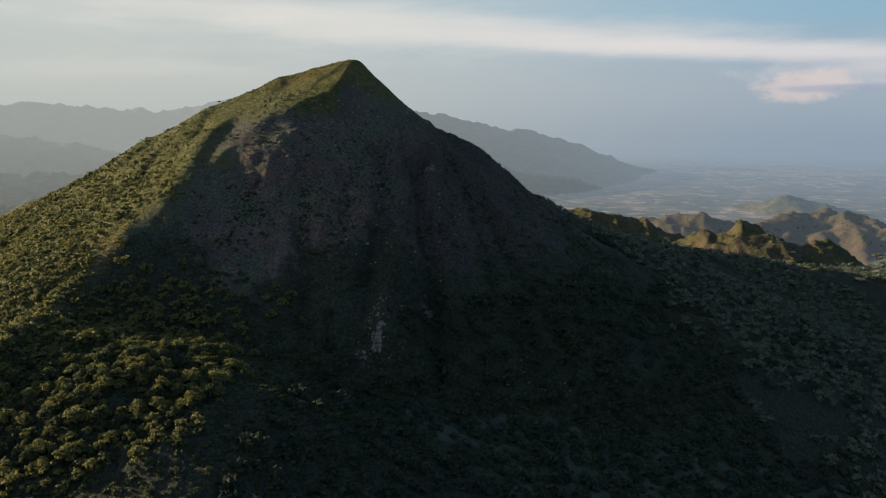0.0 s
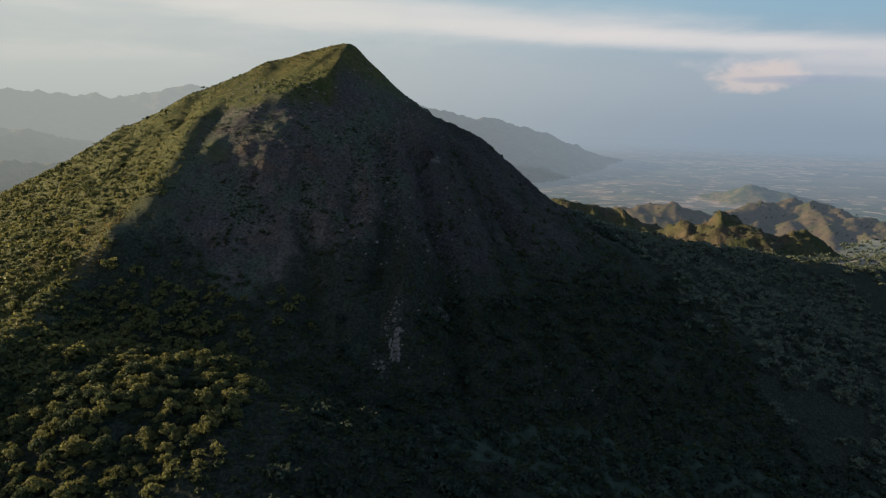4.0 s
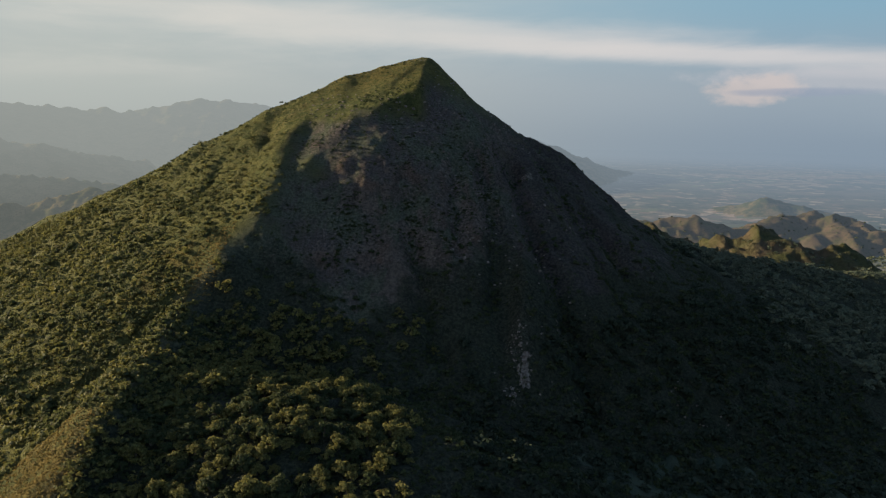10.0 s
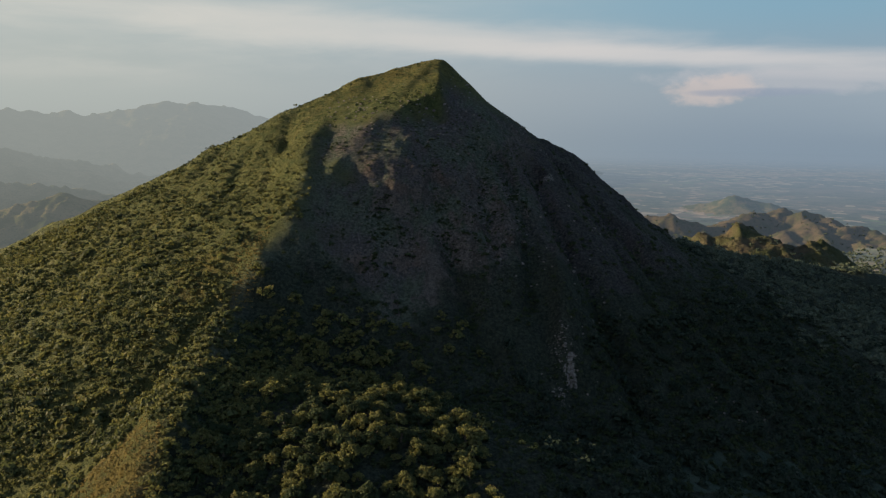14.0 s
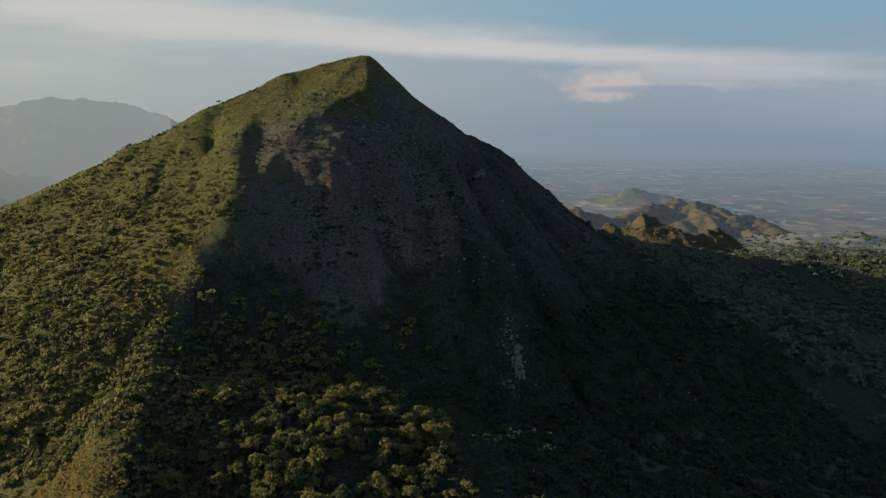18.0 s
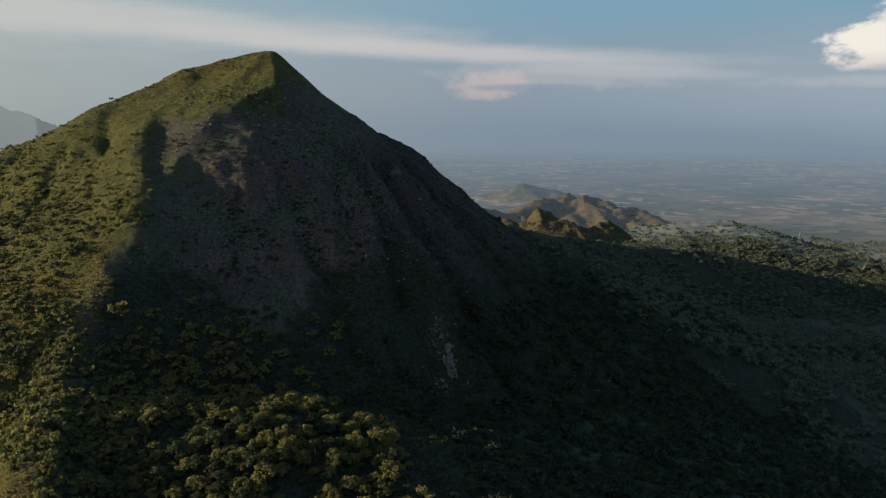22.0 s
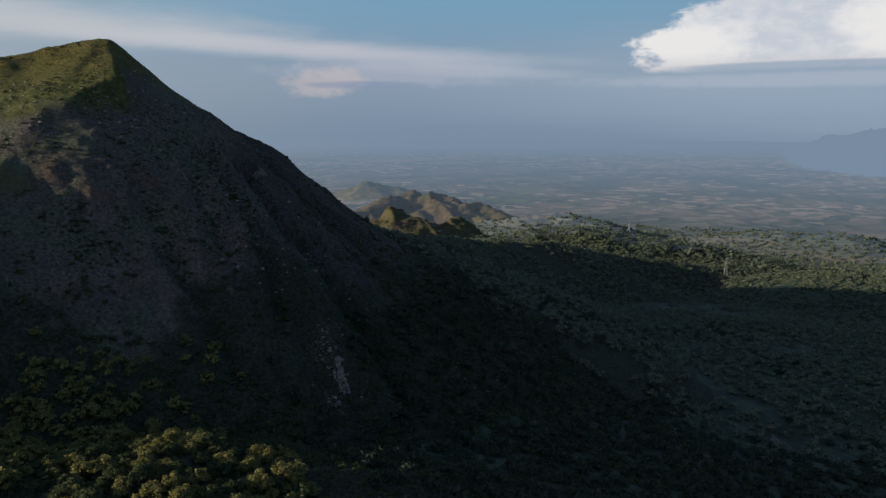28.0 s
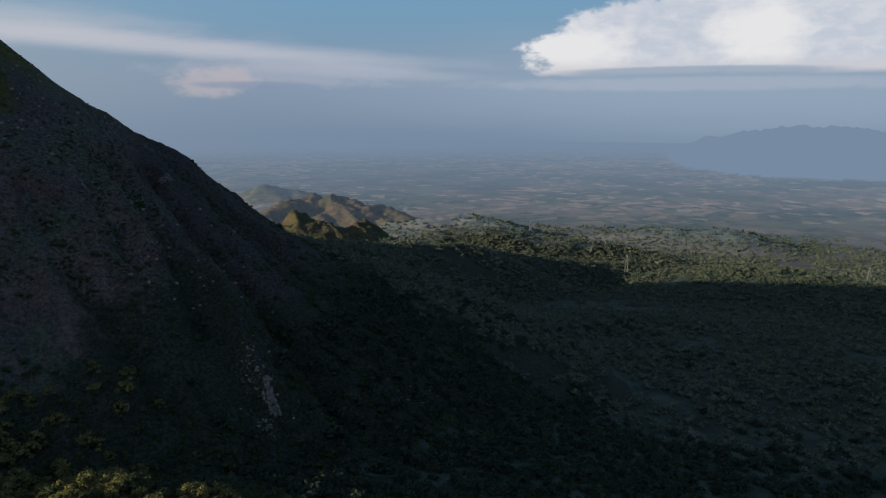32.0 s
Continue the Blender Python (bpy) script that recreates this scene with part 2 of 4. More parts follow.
def height(x, y, parts=False):
    r = np.hypot(x, y)
    land = far_floor(r)
    valley = -158 - 95 * smooth(40, 480, x) - 70 * smooth(-90, -420, x) - 30 * smooth(250, 100, y)
    near = smooth(1250, 650, r)
    land = land * (1 - near) + np.minimum(valley, land + 140) * near
    land = land + near * 5.0 * rough(x, y, 90, 4, 0.5, 3)
    dist = np.hypot(x - SUMMIT[0], y - SUMMIT[1])
    turn = np.arctan2(x - SUMMIT[0], SUMMIT[1] - y)
    # the cone: steep to the east, gentler to the west
    steep = np.interp(np.degrees(turn), [-180, -112, -90, -60, -45, -34, -27, -20, -13, -7, 12, 22, 39, 60, 75, 86, 97, 115, 180],
                      [0.90, 0.62, 0.43, 0.55, 0.54, 0.527, 0.53, 0.59, 0.635, 0.685, 0.73, 0.75, 0.86, 0.87, 0.91, 1.13, 1.1, 0.98, 0.9])
    hill = SUMMIT[2] - steep * (np.sqrt(dist * dist + 196) - 14)
    hill = soft_max(hill, crest(x, y, WEST_RIDGE, 0.72, 12), 6)
    hill = soft_max(hill, crest(x, y, EAST_RIDGE, 0.95, 8), 3)
    hill = soft_max(hill, crest(x, y, EAST_SPUR, 0.45, 30), 8)
    hill = soft_max(hill, crest(x, y, NORTH_EAST, 0.6, 14), 5)
    hill = hill - 9 * np.exp(-((x - 53) / 20) ** 2 - ((y - 592) / 34) ** 2) - 3 * np.exp(-((x - 30) / 9) ** 2 - ((y - 600) / 20) ** 2)
    # the broad shoulder under the cap, which breaks off in a cliff
    hill = hill + 10 * np.exp(-((x - 4) / 40) ** 2 - ((y - 462) / 36) ** 2) - 6 * np.exp(-((x - 14) / 20) ** 2 - ((y - 375) / 18) ** 2)
    hill = soft_max(hill, crest(x, y, UNSEEN_RIDGE, 0.7, 10), 4)
    hill = soft_max(hill, dome(x, y), 2)
    hill = soft_max(hill, crest(x, y, SCAR_RIB, 1.35, 4), 3)
    hill = soft_max(hill, crest(x, y, FRONT_RIB, 0.92, 8), 4)
    hill = soft_max(hill, crest(x, y, FRONT_RIB[:3], 0.58, 6, -0.006), 4)
    hill = soft_max(hill, crest(x, y, SHELF, 0.5, 40), 6)
    for nodes, depth, wide in GULLIES:
        run = crest(x, y, [(a, b, 0.0) for a, b in nodes], 1.0, 0.5) + 0.5 * wide * rough(x, y, 18, 2, 0.5, 8)
        hill = hill - depth * np.exp(-(run / wide) ** 2)
    # gullies that run down the fall line
    fan = np.arctan2(x + 20, 860 - y) * 330 + 9 * rough(x, y, 45, 2, 0.5, 14)
    flute = rough(fan, y * 0.16, 30, 3, 0.55, 9, True)
    hill = hill + 3.0 * (flute - 0.6) * smooth(60, 160, dist) * smooth(420, 260, dist) * smooth(-0.55, 0.1, turn)
    hill = hill + (0.8 + 0.8 * smooth(30, -30, hill)) * rough(x, y, 26, 5, 0.5, 4) * smooth(10, 60, dist)
    hill = hill + 0.9 * rough(x, y, 8, 3, 0.6, 16) * smooth(25, 70, dist) * smooth(-0.7, 0.0, turn)
    both = soft_max(hill, land, 20)
    if not parts:
        return both
    return both, hill - land, dist, turn


# ridges of the hills behind: crest nodes, side slope, size of the gullies
FOOTHILLS = [
    ([(722, 1335, -258), (768, 1310, -221), (800, 1290, -272)], 0.7),
    ([(768, 1310, -230), (742, 1235, -282)], 0.6),
    ([(520, 1420, -252), (583, 1366, -216), (637, 1342, -204), (668, 1326, -232), (700, 1310, -268)], 0.5),
    ([(637, 1342, -211), (640, 1270, -248), (650, 1210, -275)], 0.55),
    ([(583, 1366, -222), (568, 1290, -255)], 0.55),
    ([(800, 2041, -352), (905, 2104, -336), (1035, 2209, -314), (1150, 2300, -308), (1245, 2360, -304), (1255, 2285, -322), (1263, 2229, -299),
      (1321, 2176, -314), (1346, 2028, -320), (1363, 1831, -352)], 0.42),
    ([(1245, 2360, -306), (1130, 2100, -340), (1040, 1900, -372)], 0.5),
    ([(1150, 2300, -312), (1010, 2060, -352)], 0.5),
    ([(1263, 2229, -303), (1190, 2000, -336), (1110, 1790, -380)], 0.5),
    ([(1321, 2176, -316), (1265, 1950, -340), (1190, 1720, -380)], 0.5),
    ([(372, 1638, -214), (433, 1629, -221), (536, 1556, -256)], 0.45),
    ([(600, 2210, -330), (723, 2179, -301), (819, 2152, -304), (900, 2130, -340)], 0.4),
]
# wooded hills at the foot of the mountain
WOODED = [
    ([(790, 1190, -262), (874, 1168, -249), (944, 1105, -244), (1048, 1040, -258), (1122, 950, -274), (1178, 869, -290)], 0.34),
    ([(1654, 1438, -382), (1745, 1317, -360), (1892, 1073, -342), (1883, 979, -372)], 0.3),
    ([(1010, 704, -284), (1060, 613, -262), (1085, 560, -256), (1090, 441, -258), (1120, 330, -262)], 0.26),
    ([(1260, 1800, -345), (1314, 1743, -328), (1405, 1668, -322), (1401, 1536, -330), (1320, 1380, -345)], 0.3),
]
RANGES = [
    ([(1180, 3300, -432), (1343, 3223, -386), (1467, 3167, -350), (1577, 3112, -374), (1720, 3030, -410)], 0.4),
    ([(-825, 4432, -105), (-298, 4292, 38), (85, 4310, -52), (326, 4310, -74), (645, 4258, -175), (1240, 4205, -359), (1660, 4135, -578)], 0.45),
    ([(-2863, 3664, 60), (-2532, 3900, 75), (-2290, 4047, 60), (-2140, 4128, 33), (-2038, 4179, 55), (-1936, 4228, 30),
      (-1590, 4370, 105), (-1375, 4442, 116), (-1235, 4483, 92), (-1014, 4538, 20)], 0.5),
    ([(-2000, 2700, -60), (-1750, 2800, -90), (-1450, 2970, -150), (-1230, 3060, -210)], 0.4),
    ([(-1900, 2000, -150), (-1650, 2130, -175), (-1400, 2300, -190), (-1150, 2420, -230)], 0.45),
    ([(-1500, 1700, -230), (-1166, 1866, -240), (-985, 1967, -203), (-880, 2016, -240), (-640, 2080, -290)], 0.5),
    ([(4150, 2350, -150), (4330, 2050, -92), (4380, 1950, -84), (4550, 1500, -105), (4700, 900, -90)], 0.4),
]


def terrain(x, y):
    """Height of the whole land, and which form each place belongs to: 0 plain, 1 mountain, 2 foothill, 3 range."""
    z, over, dist, turn = height(x, y, True)
    owner = np.where(over > 0, 1, 0)
    gully = rough(x, y, 120, 5, 0.55, 21, True)
    cleft = 0.55 * rough(x, y, 150, 2, 0.5, 24, True) + 0.62 * rough(x, y, 62, 4, 0.55, 25, True)
    for group, kind in ((WOODED, 0), (FOOTHILLS, 2), (RANGES, 3)):
        for nodes, side in group:
            h = crest(x, y, nodes, side, {0: 30, 2: 6, 3: 25}[kind])
            low = far_floor(np.hypot(x, y))
            amount = np.clip((h - low) / 60, 0, 1)
            h = h + {0: 8 * (cleft - 0.9), 2: 14 * (cleft - 0.8), 3: 14 * (gully - 0.9)}[kind] * amount
            if kind:
                owner = np.where((h > z + 1) & (h > low + 2), kind, owner)
            z = soft_max(h, z, 8 if kind == 2 else 14)
    return z, owner, dist, turn


# ---- materials ----
def new_material(name):
    m = bpy.data.materials.new(name)
    m.use_nodes = True
    return m, Nodes(m.node_tree)


def finish(n, colour, rough_value=0.9, bump=None, bump_size=0.3, bump_strength=0.6, specular=0.2):
    shader = n.add("ShaderNodeBsdfPrincipled", {"Base Color": colour, "Roughness": rough_value, "Specular IOR Level": specular})
    if bump is not None:
        b = n.add("ShaderNodeBump", {"Height": bump, "Distance": bump_size, "Strength": bump_strength})
        n.tree.links.new(b.outputs[0], shader.inputs["Normal"])
    n.tree.links.new(shader.outputs[0], n.add("ShaderNodeOutputMaterial").inputs[0])
    return shader


def place_of(n):
    return n.add("ShaderNodeTexCoord").outputs["Object"]


def attribute(n, name):
    a = n.add("ShaderNodeAttribute")
    a.attribute_name = name
    return a.outputs["Fac"]


def mountain_material():
    m, n = new_material("grass and rock of the mountain")
    p = place_of(n)
    rock, dry = attribute(n, "rock"), attribute(n, "dry")
    big, mid, fine = n.noise(p, 0.03, 5), n.noise(p, 0.16, 6, 0.65), n.noise(p, 1.1, 5, 0.7)
    uv = n.add("ShaderNodeUVMap")
    uv.uv_map = "fall"
    streak = n.noise(n.scaled(uv.outputs[0], (0.085, 0.024, 1.0)), 1.0, 7, 0.66, 0.9)
    tuft = n.noise(p, 0.55, 6, 0.75)
    green = n.mix(n.ramp(mid, 0.35, 0.68), (0.074, 0.090, 0.030, 1), (0.145, 0.150, 0.052, 1))
    green = n.mix(n.math("MULTIPLY", n.ramp(streak, 0.5, 0.7), 0.5), green, (0.170, 0.138, 0.050, 1))
    straw = n.mix(n.ramp(fine, 0.3, 0.7), (0.10, 0.075, 0.018, 1), (0.215, 0.155, 0.045, 1))
    grass = n.mix(n.math("MULTIPLY", dry, n.ramp(mid, 0.25, 0.6)), green, straw)
    grass = n.mix(n.math("MULTIPLY", n.ramp(tuft, 0.5, 0.66), n.ramp(dry, 0.3, 0.9, 0.75, 0.45)), grass, (0.032, 0.038, 0.010, 1))
    # scrub of the shaded face, with the shade's grey and blue put into its colours
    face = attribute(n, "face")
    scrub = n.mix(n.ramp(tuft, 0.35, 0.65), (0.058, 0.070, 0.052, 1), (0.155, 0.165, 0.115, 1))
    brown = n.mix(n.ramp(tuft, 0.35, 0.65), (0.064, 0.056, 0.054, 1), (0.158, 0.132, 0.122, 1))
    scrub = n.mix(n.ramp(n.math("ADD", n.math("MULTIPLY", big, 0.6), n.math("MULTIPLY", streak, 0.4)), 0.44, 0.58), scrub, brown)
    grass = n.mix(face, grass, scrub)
    stone = n.mix(n.ramp(n.math("ADD", n.math("MULTIPLY", streak, 0.45), n.math("MULTIPLY", tuft, 0.55)), 0.38, 0.62), (0.056, 0.050, 0.044, 1), (0.215, 0.172, 0.142, 1))
    stone = n.mix(n.math("MULTIPLY", n.ramp(fine, 0.56, 0.72), n.ramp(mid, 0.42, 0.62)), stone, (0.32, 0.275, 0.24, 1))
    stone = n.mix(n.math("MULTIPLY", n.ramp(big, 0.5, 0.7), 0.4), stone, (0.16, 0.085, 0.058, 1))
    spread = n.math("ADD", n.math("MULTIPLY", n.math("SUBTRACT", tuft, 0.5), 1.3), n.math("MULTIPLY", n.math("SUBTRACT", streak, 0.5), 0.9))
    edge = n.ramp(n.math("ADD", rock, spread), 0.34, 0.66)
    colour = n.mix(edge, grass, stone)
    pale = n.ramp(n.math("ADD", attribute(n, "pale"), n.math("MULTIPLY", n.math("SUBTRACT", fine, 0.5), 0.8)), 0.35, 0.7)
    colour = n.mix(pale, colour, n.mix(n.ramp(tuft, 0.35, 0.65), (0.13, 0.10, 0.085, 1), (0.36, 0.31, 0.275, 1)))
    # dark rock and scrub of the east side, deeper shade painted into the colour
    shady_tone = n.mix(n.ramp(tuft, 0.36, 0.64), (0.028, 0.027, 0.028, 1), (0.088, 0.076, 0.072, 1))
    shady_tone = n.mix(n.ramp(n.math("ADD", n.math("MULTIPLY", streak, 0.6), n.math("MULTIPLY", mid, 0.4)), 0.5, 0.6), shady_tone, n.mix(n.ramp(tuft, 0.36, 0.64), (0.028, 0.036, 0.020, 1), (0.075, 0.080, 0.042, 1)))
    colour = n.mix(n.math("MULTIPLY", attribute(n, "shady_rock"), n.ramp(pale, 0.0, 0.6, 0.85, 0.0)), colour, shady_tone)
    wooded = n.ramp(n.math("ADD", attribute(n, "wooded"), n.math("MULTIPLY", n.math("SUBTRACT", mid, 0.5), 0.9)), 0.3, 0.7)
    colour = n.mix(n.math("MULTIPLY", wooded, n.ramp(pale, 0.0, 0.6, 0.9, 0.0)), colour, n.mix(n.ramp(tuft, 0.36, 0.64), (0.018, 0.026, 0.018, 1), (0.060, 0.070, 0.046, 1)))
    speck = n.noise(p, 0.75, 7, 0.8, 0.3)
    colour = n.mix(n.math("MULTIPLY", n.ramp(speck, 0.52, 0.64), 0.62), colour, n.mix(edge, (0.030, 0.036, 0.014, 1), (0.040, 0.034, 0.030, 1)))
    light = n.mix(edge, (0.23, 0.205, 0.085, 1), (0.30, 0.25, 0.21, 1))
    colour = n.mix(n.math("MULTIPLY", n.ramp(speck, 0.44, 0.33), 0.45), colour, light)
    relief = n.math("ADD", n.math("ADD", mid, n.math("MULTIPLY", tuft, 1.4)), n.math("MULTIPLY", fine, 0.8))
    finish(n, colour, 0.95, relief, 2.4, 1.0, 0.1)
    return m


def hill_material():
    m, n = new_material("scrub on the foothills")
    p = place_of(n)
    mid, fine, broad = n.noise(p, 0.02, 6, 0.65), n.noise(p, 0.09, 6, 0.74), n.noise(p, 0.006, 3, 0.5)
    bare = n.mix(n.ramp(fine, 0.35, 0.65), (0.068, 0.052, 0.034, 1), (0.108, 0.082, 0.054, 1))
    scrub = n.mix(n.ramp(fine, 0.35, 0.65), (0.038, 0.044, 0.020, 1), (0.078, 0.076, 0.034, 1))
    colour = n.mix(n.ramp(n.math("ADD", n.math("MULTIPLY", mid, 0.7), n.math("MULTIPLY", broad, 0.5)), 0.48, 0.72), bare, scrub)
    colour = n.mix(n.math("MULTIPLY", n.ramp(fine, 0.55, 0.66), 0.7), colour, (0.036, 0.042, 0.020, 1))
    finish(n, colour, 0.95, n.math("ADD", mid, fine), 7.0, 1.0, 0.1)
    return m


def valley_material():
    m, n = new_material("undergrowth of the valley")
    p = place_of(n)
    mid, fine = n.noise(p, 0.05, 6, 0.6), n.noise(p, 0.5, 5, 0.7)
    colour = n.mix(n.ramp(mid, 0.35, 0.7), (0.026, 0.038, 0.027, 1), (0.056, 0.070, 0.048, 1))
    colour = n.mix(n.ramp(fine, 0.5, 0.7), colour, (0.038, 0.052, 0.024, 1))
    colour = n.mix(n.ramp(n.math("ADD", attribute(n, "pale"), n.math("MULTIPLY", n.math("SUBTRACT", fine, 0.5), 0.8)), 0.35, 0.7), colour, (0.20, 0.17, 0.14, 1))
    finish(n, colour, 0.95, n.math("ADD", mid, fine), 2.0, 0.8, 0.1)
    return m


HAZE_WARM, HAZE_COOL = (0.2083, 0.2295, 0.2329, 1), (0.1275, 0.1700, 0.2253, 1)


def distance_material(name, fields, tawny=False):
    """Land seen through kilometres of air: its haze is painted as emission in the sky's colour."""
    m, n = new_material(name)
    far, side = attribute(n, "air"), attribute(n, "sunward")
    if fields:
        uv = n.add("ShaderNodeUVMap")
        uv.uv_map = "land"
        v = uv.outputs[0]
        bent = n.add("ShaderNodeVectorMath", {0: v, 1: n.scaled(n.add("ShaderNodeTexNoise", {"Vector": v, "Scale": 1.3, "Detail": 3.0}).outputs["Color"], (0.5, 0.5, 0.0))}, operation="ADD").outputs[0]
        broad, mid, fine = n.noise(v, 0.28, 5, 0.6), n.noise(bent, 1.5, 7, 0.68), n.noise(v, 16.0, 5, 0.75)

        def plots(scale, turn):
            cells = n.add("ShaderNodeTexVoronoi", {"Vector": n.add("ShaderNodeVectorRotate", {"Vector": bent, "Angle": turn}).outputs[0], "Scale": scale, "Randomness": 0.8})
            cells.distance = "CHEBYCHEV"
            return n.add("ShaderNodeSeparateColor", {0: cells.outputs["Color"]}).outputs

        small, large = plots(12.0, 0.5), plots(1.6, 0.9)
        woods = n.mix(n.ramp(fine, 0.35, 0.7), (0.028, 0.040, 0.030, 1), (0.090, 0.100, 0.072, 1))
        crop = n.mix(n.ramp(small[1], 0.35, 0.8), (0.25, 0.185, 0.135, 1), (0.105, 0.115, 0.065, 1))
        crop = n.mix(n.ramp(small[2], 0.70, 0.78), crop, (0.165, 0.118, 0.084, 1))
        crop = n.mix(n.ramp(large[0], 0.86, 0.89), crop, (0.090, 0.125, 0.055, 1))
        crop = n.mix(n.ramp(small[0], 0.90, 0.93), crop, (0.27, 0.22, 0.165, 1))
        crop = n.mix(n.math("MULTIPLY", n.ramp(fine, 0.5, 0.65), 0.6), crop, (0.060, 0.066, 0.034, 1))
        chance = n.math("ADD", n.math("MULTIPLY", n.math("SUBTRACT", small[0], 0.5), 0.30), n.math("MULTIPLY", mid, 0.75))
        span = n.add("ShaderNodeVectorMath", {0: v}, operation="LENGTH").outputs[1]
        chance = n.math("ADD", chance, n.math("MULTIPLY", n.math("SUBTRACT", broad, 0.5), 0.9))
        open_land = n.math("MULTIPLY", n.ramp(chance, 0.37, 0.47), n.ramp(span, 3.5, 5.2, 0.05, 1.0))
        woods = n.mix(n.ramp(mid, 0.42, 0.60), woods, (0.110, 0.096, 0.078, 1))
        colour = n.mix(open_land, woods, crop)
    else:
        p = place_of(n)
        mid, fine = n.noise(p, 0.02, 5, 0.6), n.noise(p, 0.12, 5, 0.7)
        colour = n.mix(n.ramp(mid, 0.4, 0.62), (0.13, 0.10, 0.05, 1), (0.045, 0.055, 0.024, 1))
        colour = n.mix(n.ramp(fine, 0.5, 0.7), colour, (0.03, 0.04, 0.018, 1))
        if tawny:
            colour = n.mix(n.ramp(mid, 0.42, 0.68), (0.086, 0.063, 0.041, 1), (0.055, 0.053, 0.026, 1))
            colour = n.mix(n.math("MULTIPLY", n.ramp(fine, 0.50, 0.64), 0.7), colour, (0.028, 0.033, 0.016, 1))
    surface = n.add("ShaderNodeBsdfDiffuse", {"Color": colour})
    glow = n.add("ShaderNodeEmission", {"Color": n.mix(side, HAZE_COOL, HAZE_WARM), "Strength": 1.0})
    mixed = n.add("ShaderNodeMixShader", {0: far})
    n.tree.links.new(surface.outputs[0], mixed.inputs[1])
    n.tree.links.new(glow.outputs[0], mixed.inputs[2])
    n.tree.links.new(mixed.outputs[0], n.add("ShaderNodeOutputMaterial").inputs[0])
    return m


def leaf_material(name, dark, light, tint):
    m, n = new_material(name)
    p = n.add("ShaderNodeTexCoord").outputs["Object"]
    own = n.add("ShaderNodeObjectInfo").outputs["Random"]
    isle = n.add("ShaderNodeNewGeometry").outputs["Random Per Island"]
    fine = n.noise(p, 2.2, 4, 0.7)
    vary = n.math("FRACT", n.math("ADD", own, isle))
    colour = n.mix(n.ramp(n.math("ADD", n.math("MULTIPLY", fine, 0.7), n.math("MULTIPLY", vary, 0.5)), 0.3, 0.85), dark, light)
    colour = n.mix(n.ramp(vary, 0.8, 1.0, 0.0, 0.7), colour, tint)
    shader = n.add("ShaderNodeBsdfPrincipled", {"Base Color": colour, "Roughness": 0.7, "Specular IOR Level": 0.15})
    thin = n.add("ShaderNodeBsdfTranslucent", {"Color": n.mix(0.5, colour, light)})
    both = n.add("ShaderNodeMixShader", {0: 0.42})
    n.tree.links.new(shader.outputs[0], both.inputs[1])
    n.tree.links.new(thin.outputs[0], both.inputs[2])
    n.tree.links.new(both.outputs[0], n.add("ShaderNodeOutputMaterial").inputs[0])
    return m


ROCKY, SCRUB, UNDER = mountain_material(), hill_material(), valley_material()
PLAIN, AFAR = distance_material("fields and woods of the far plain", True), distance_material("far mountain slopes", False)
TAWNY = distance_material("distant hill scrub with painted haze", False, True)
# LEAF has sunlight painted into its green, LEAF_DEEP some of the shade's blue dark
LEAF = leaf_material("foliage with sun painted in", (0.056, 0.064, 0.024, 1), (0.190, 0.178, 0.058, 1), (0.22, 0.165, 0.068, 1))
LEAF_DEEP = leaf_material("deep green foliage with shade in it", (0.026, 0.038, 0.018, 1), (0.062, 0.078, 0.032, 1), (0.085, 0.080, 0.042, 1))
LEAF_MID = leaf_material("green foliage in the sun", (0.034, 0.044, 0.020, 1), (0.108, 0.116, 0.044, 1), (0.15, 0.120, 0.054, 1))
# two tones of one woodland: shade painted into the first, haze into the second
LEAF_SHADE = leaf_material("lower slope foliage darkened for shade", (0.018, 0.028, 0.018, 1), (0.046, 0.062, 0.040, 1), (0.060, 0.062, 0.044, 1))
LEAF_HAZED = leaf_material("valley foliage lifted for haze", (0.058, 0.076, 0.056, 1), (0.128, 0.148, 0.098, 1), (0.158, 0.150, 0.100, 1))


# ---- the land: one sheet out to the horizon, parted into its forms ----
def sheet():
    azimuth = np.radians(np.concatenate([np.arange(-180, -45, 3.0), np.arange(-45, 84, 0.17), np.arange(84, 181, 3.0)]))
    radius = np.concatenate([np.linspace(2, 110, 16), np.exp(np.linspace(np.log(118), np.log(760), 380)),
                             np.exp(np.linspace(np.log(764), np.log(2500), 270)), np.exp(np.linspace(np.log(2520), np.log(4930), 80))])
    a, r = np.meshgrid(azimuth, radius)
    x, y = r * np.sin(a), r * np.cos(a)
    z, owner, dist, turn = terrain(x, y)
    return a, r, x, y, z, owner, dist, turn


A, RR, X, Y, Z, OWNER, DIST, TURN = sheet()


def slope_of(x, y, z, a, r):
    da = np.gradient(z, axis=1) / np.maximum(np.gradient(a, axis=1) * r, 1e-3)
    dr = np.gradient(z, axis=0) / np.maximum(np.gradient(r, axis=0), 1e-3)
    return np.hypot(da, dr)


SLOPE = slope_of(X, Y, Z, A, RR)
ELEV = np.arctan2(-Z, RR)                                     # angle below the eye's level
FLAT_REACH = np.clip(640.0 / np.tan(np.maximum(ELEV, radians(1.4))), 0, 26000)   # where a flat plain 640 m below would lie at this view angle
# how much painted haze each place emits; the foothills get some too
HAZE_GLOW = np.where(OWNER == 3, np.interp(RR, [1500, 2300, 2700, 3300, 4600], [0.2, 0.27, 0.42, 0.6, 0.76]), 1 - np.exp(-np.maximum(FLAT_REACH - 2900, 0) / 4400.0))
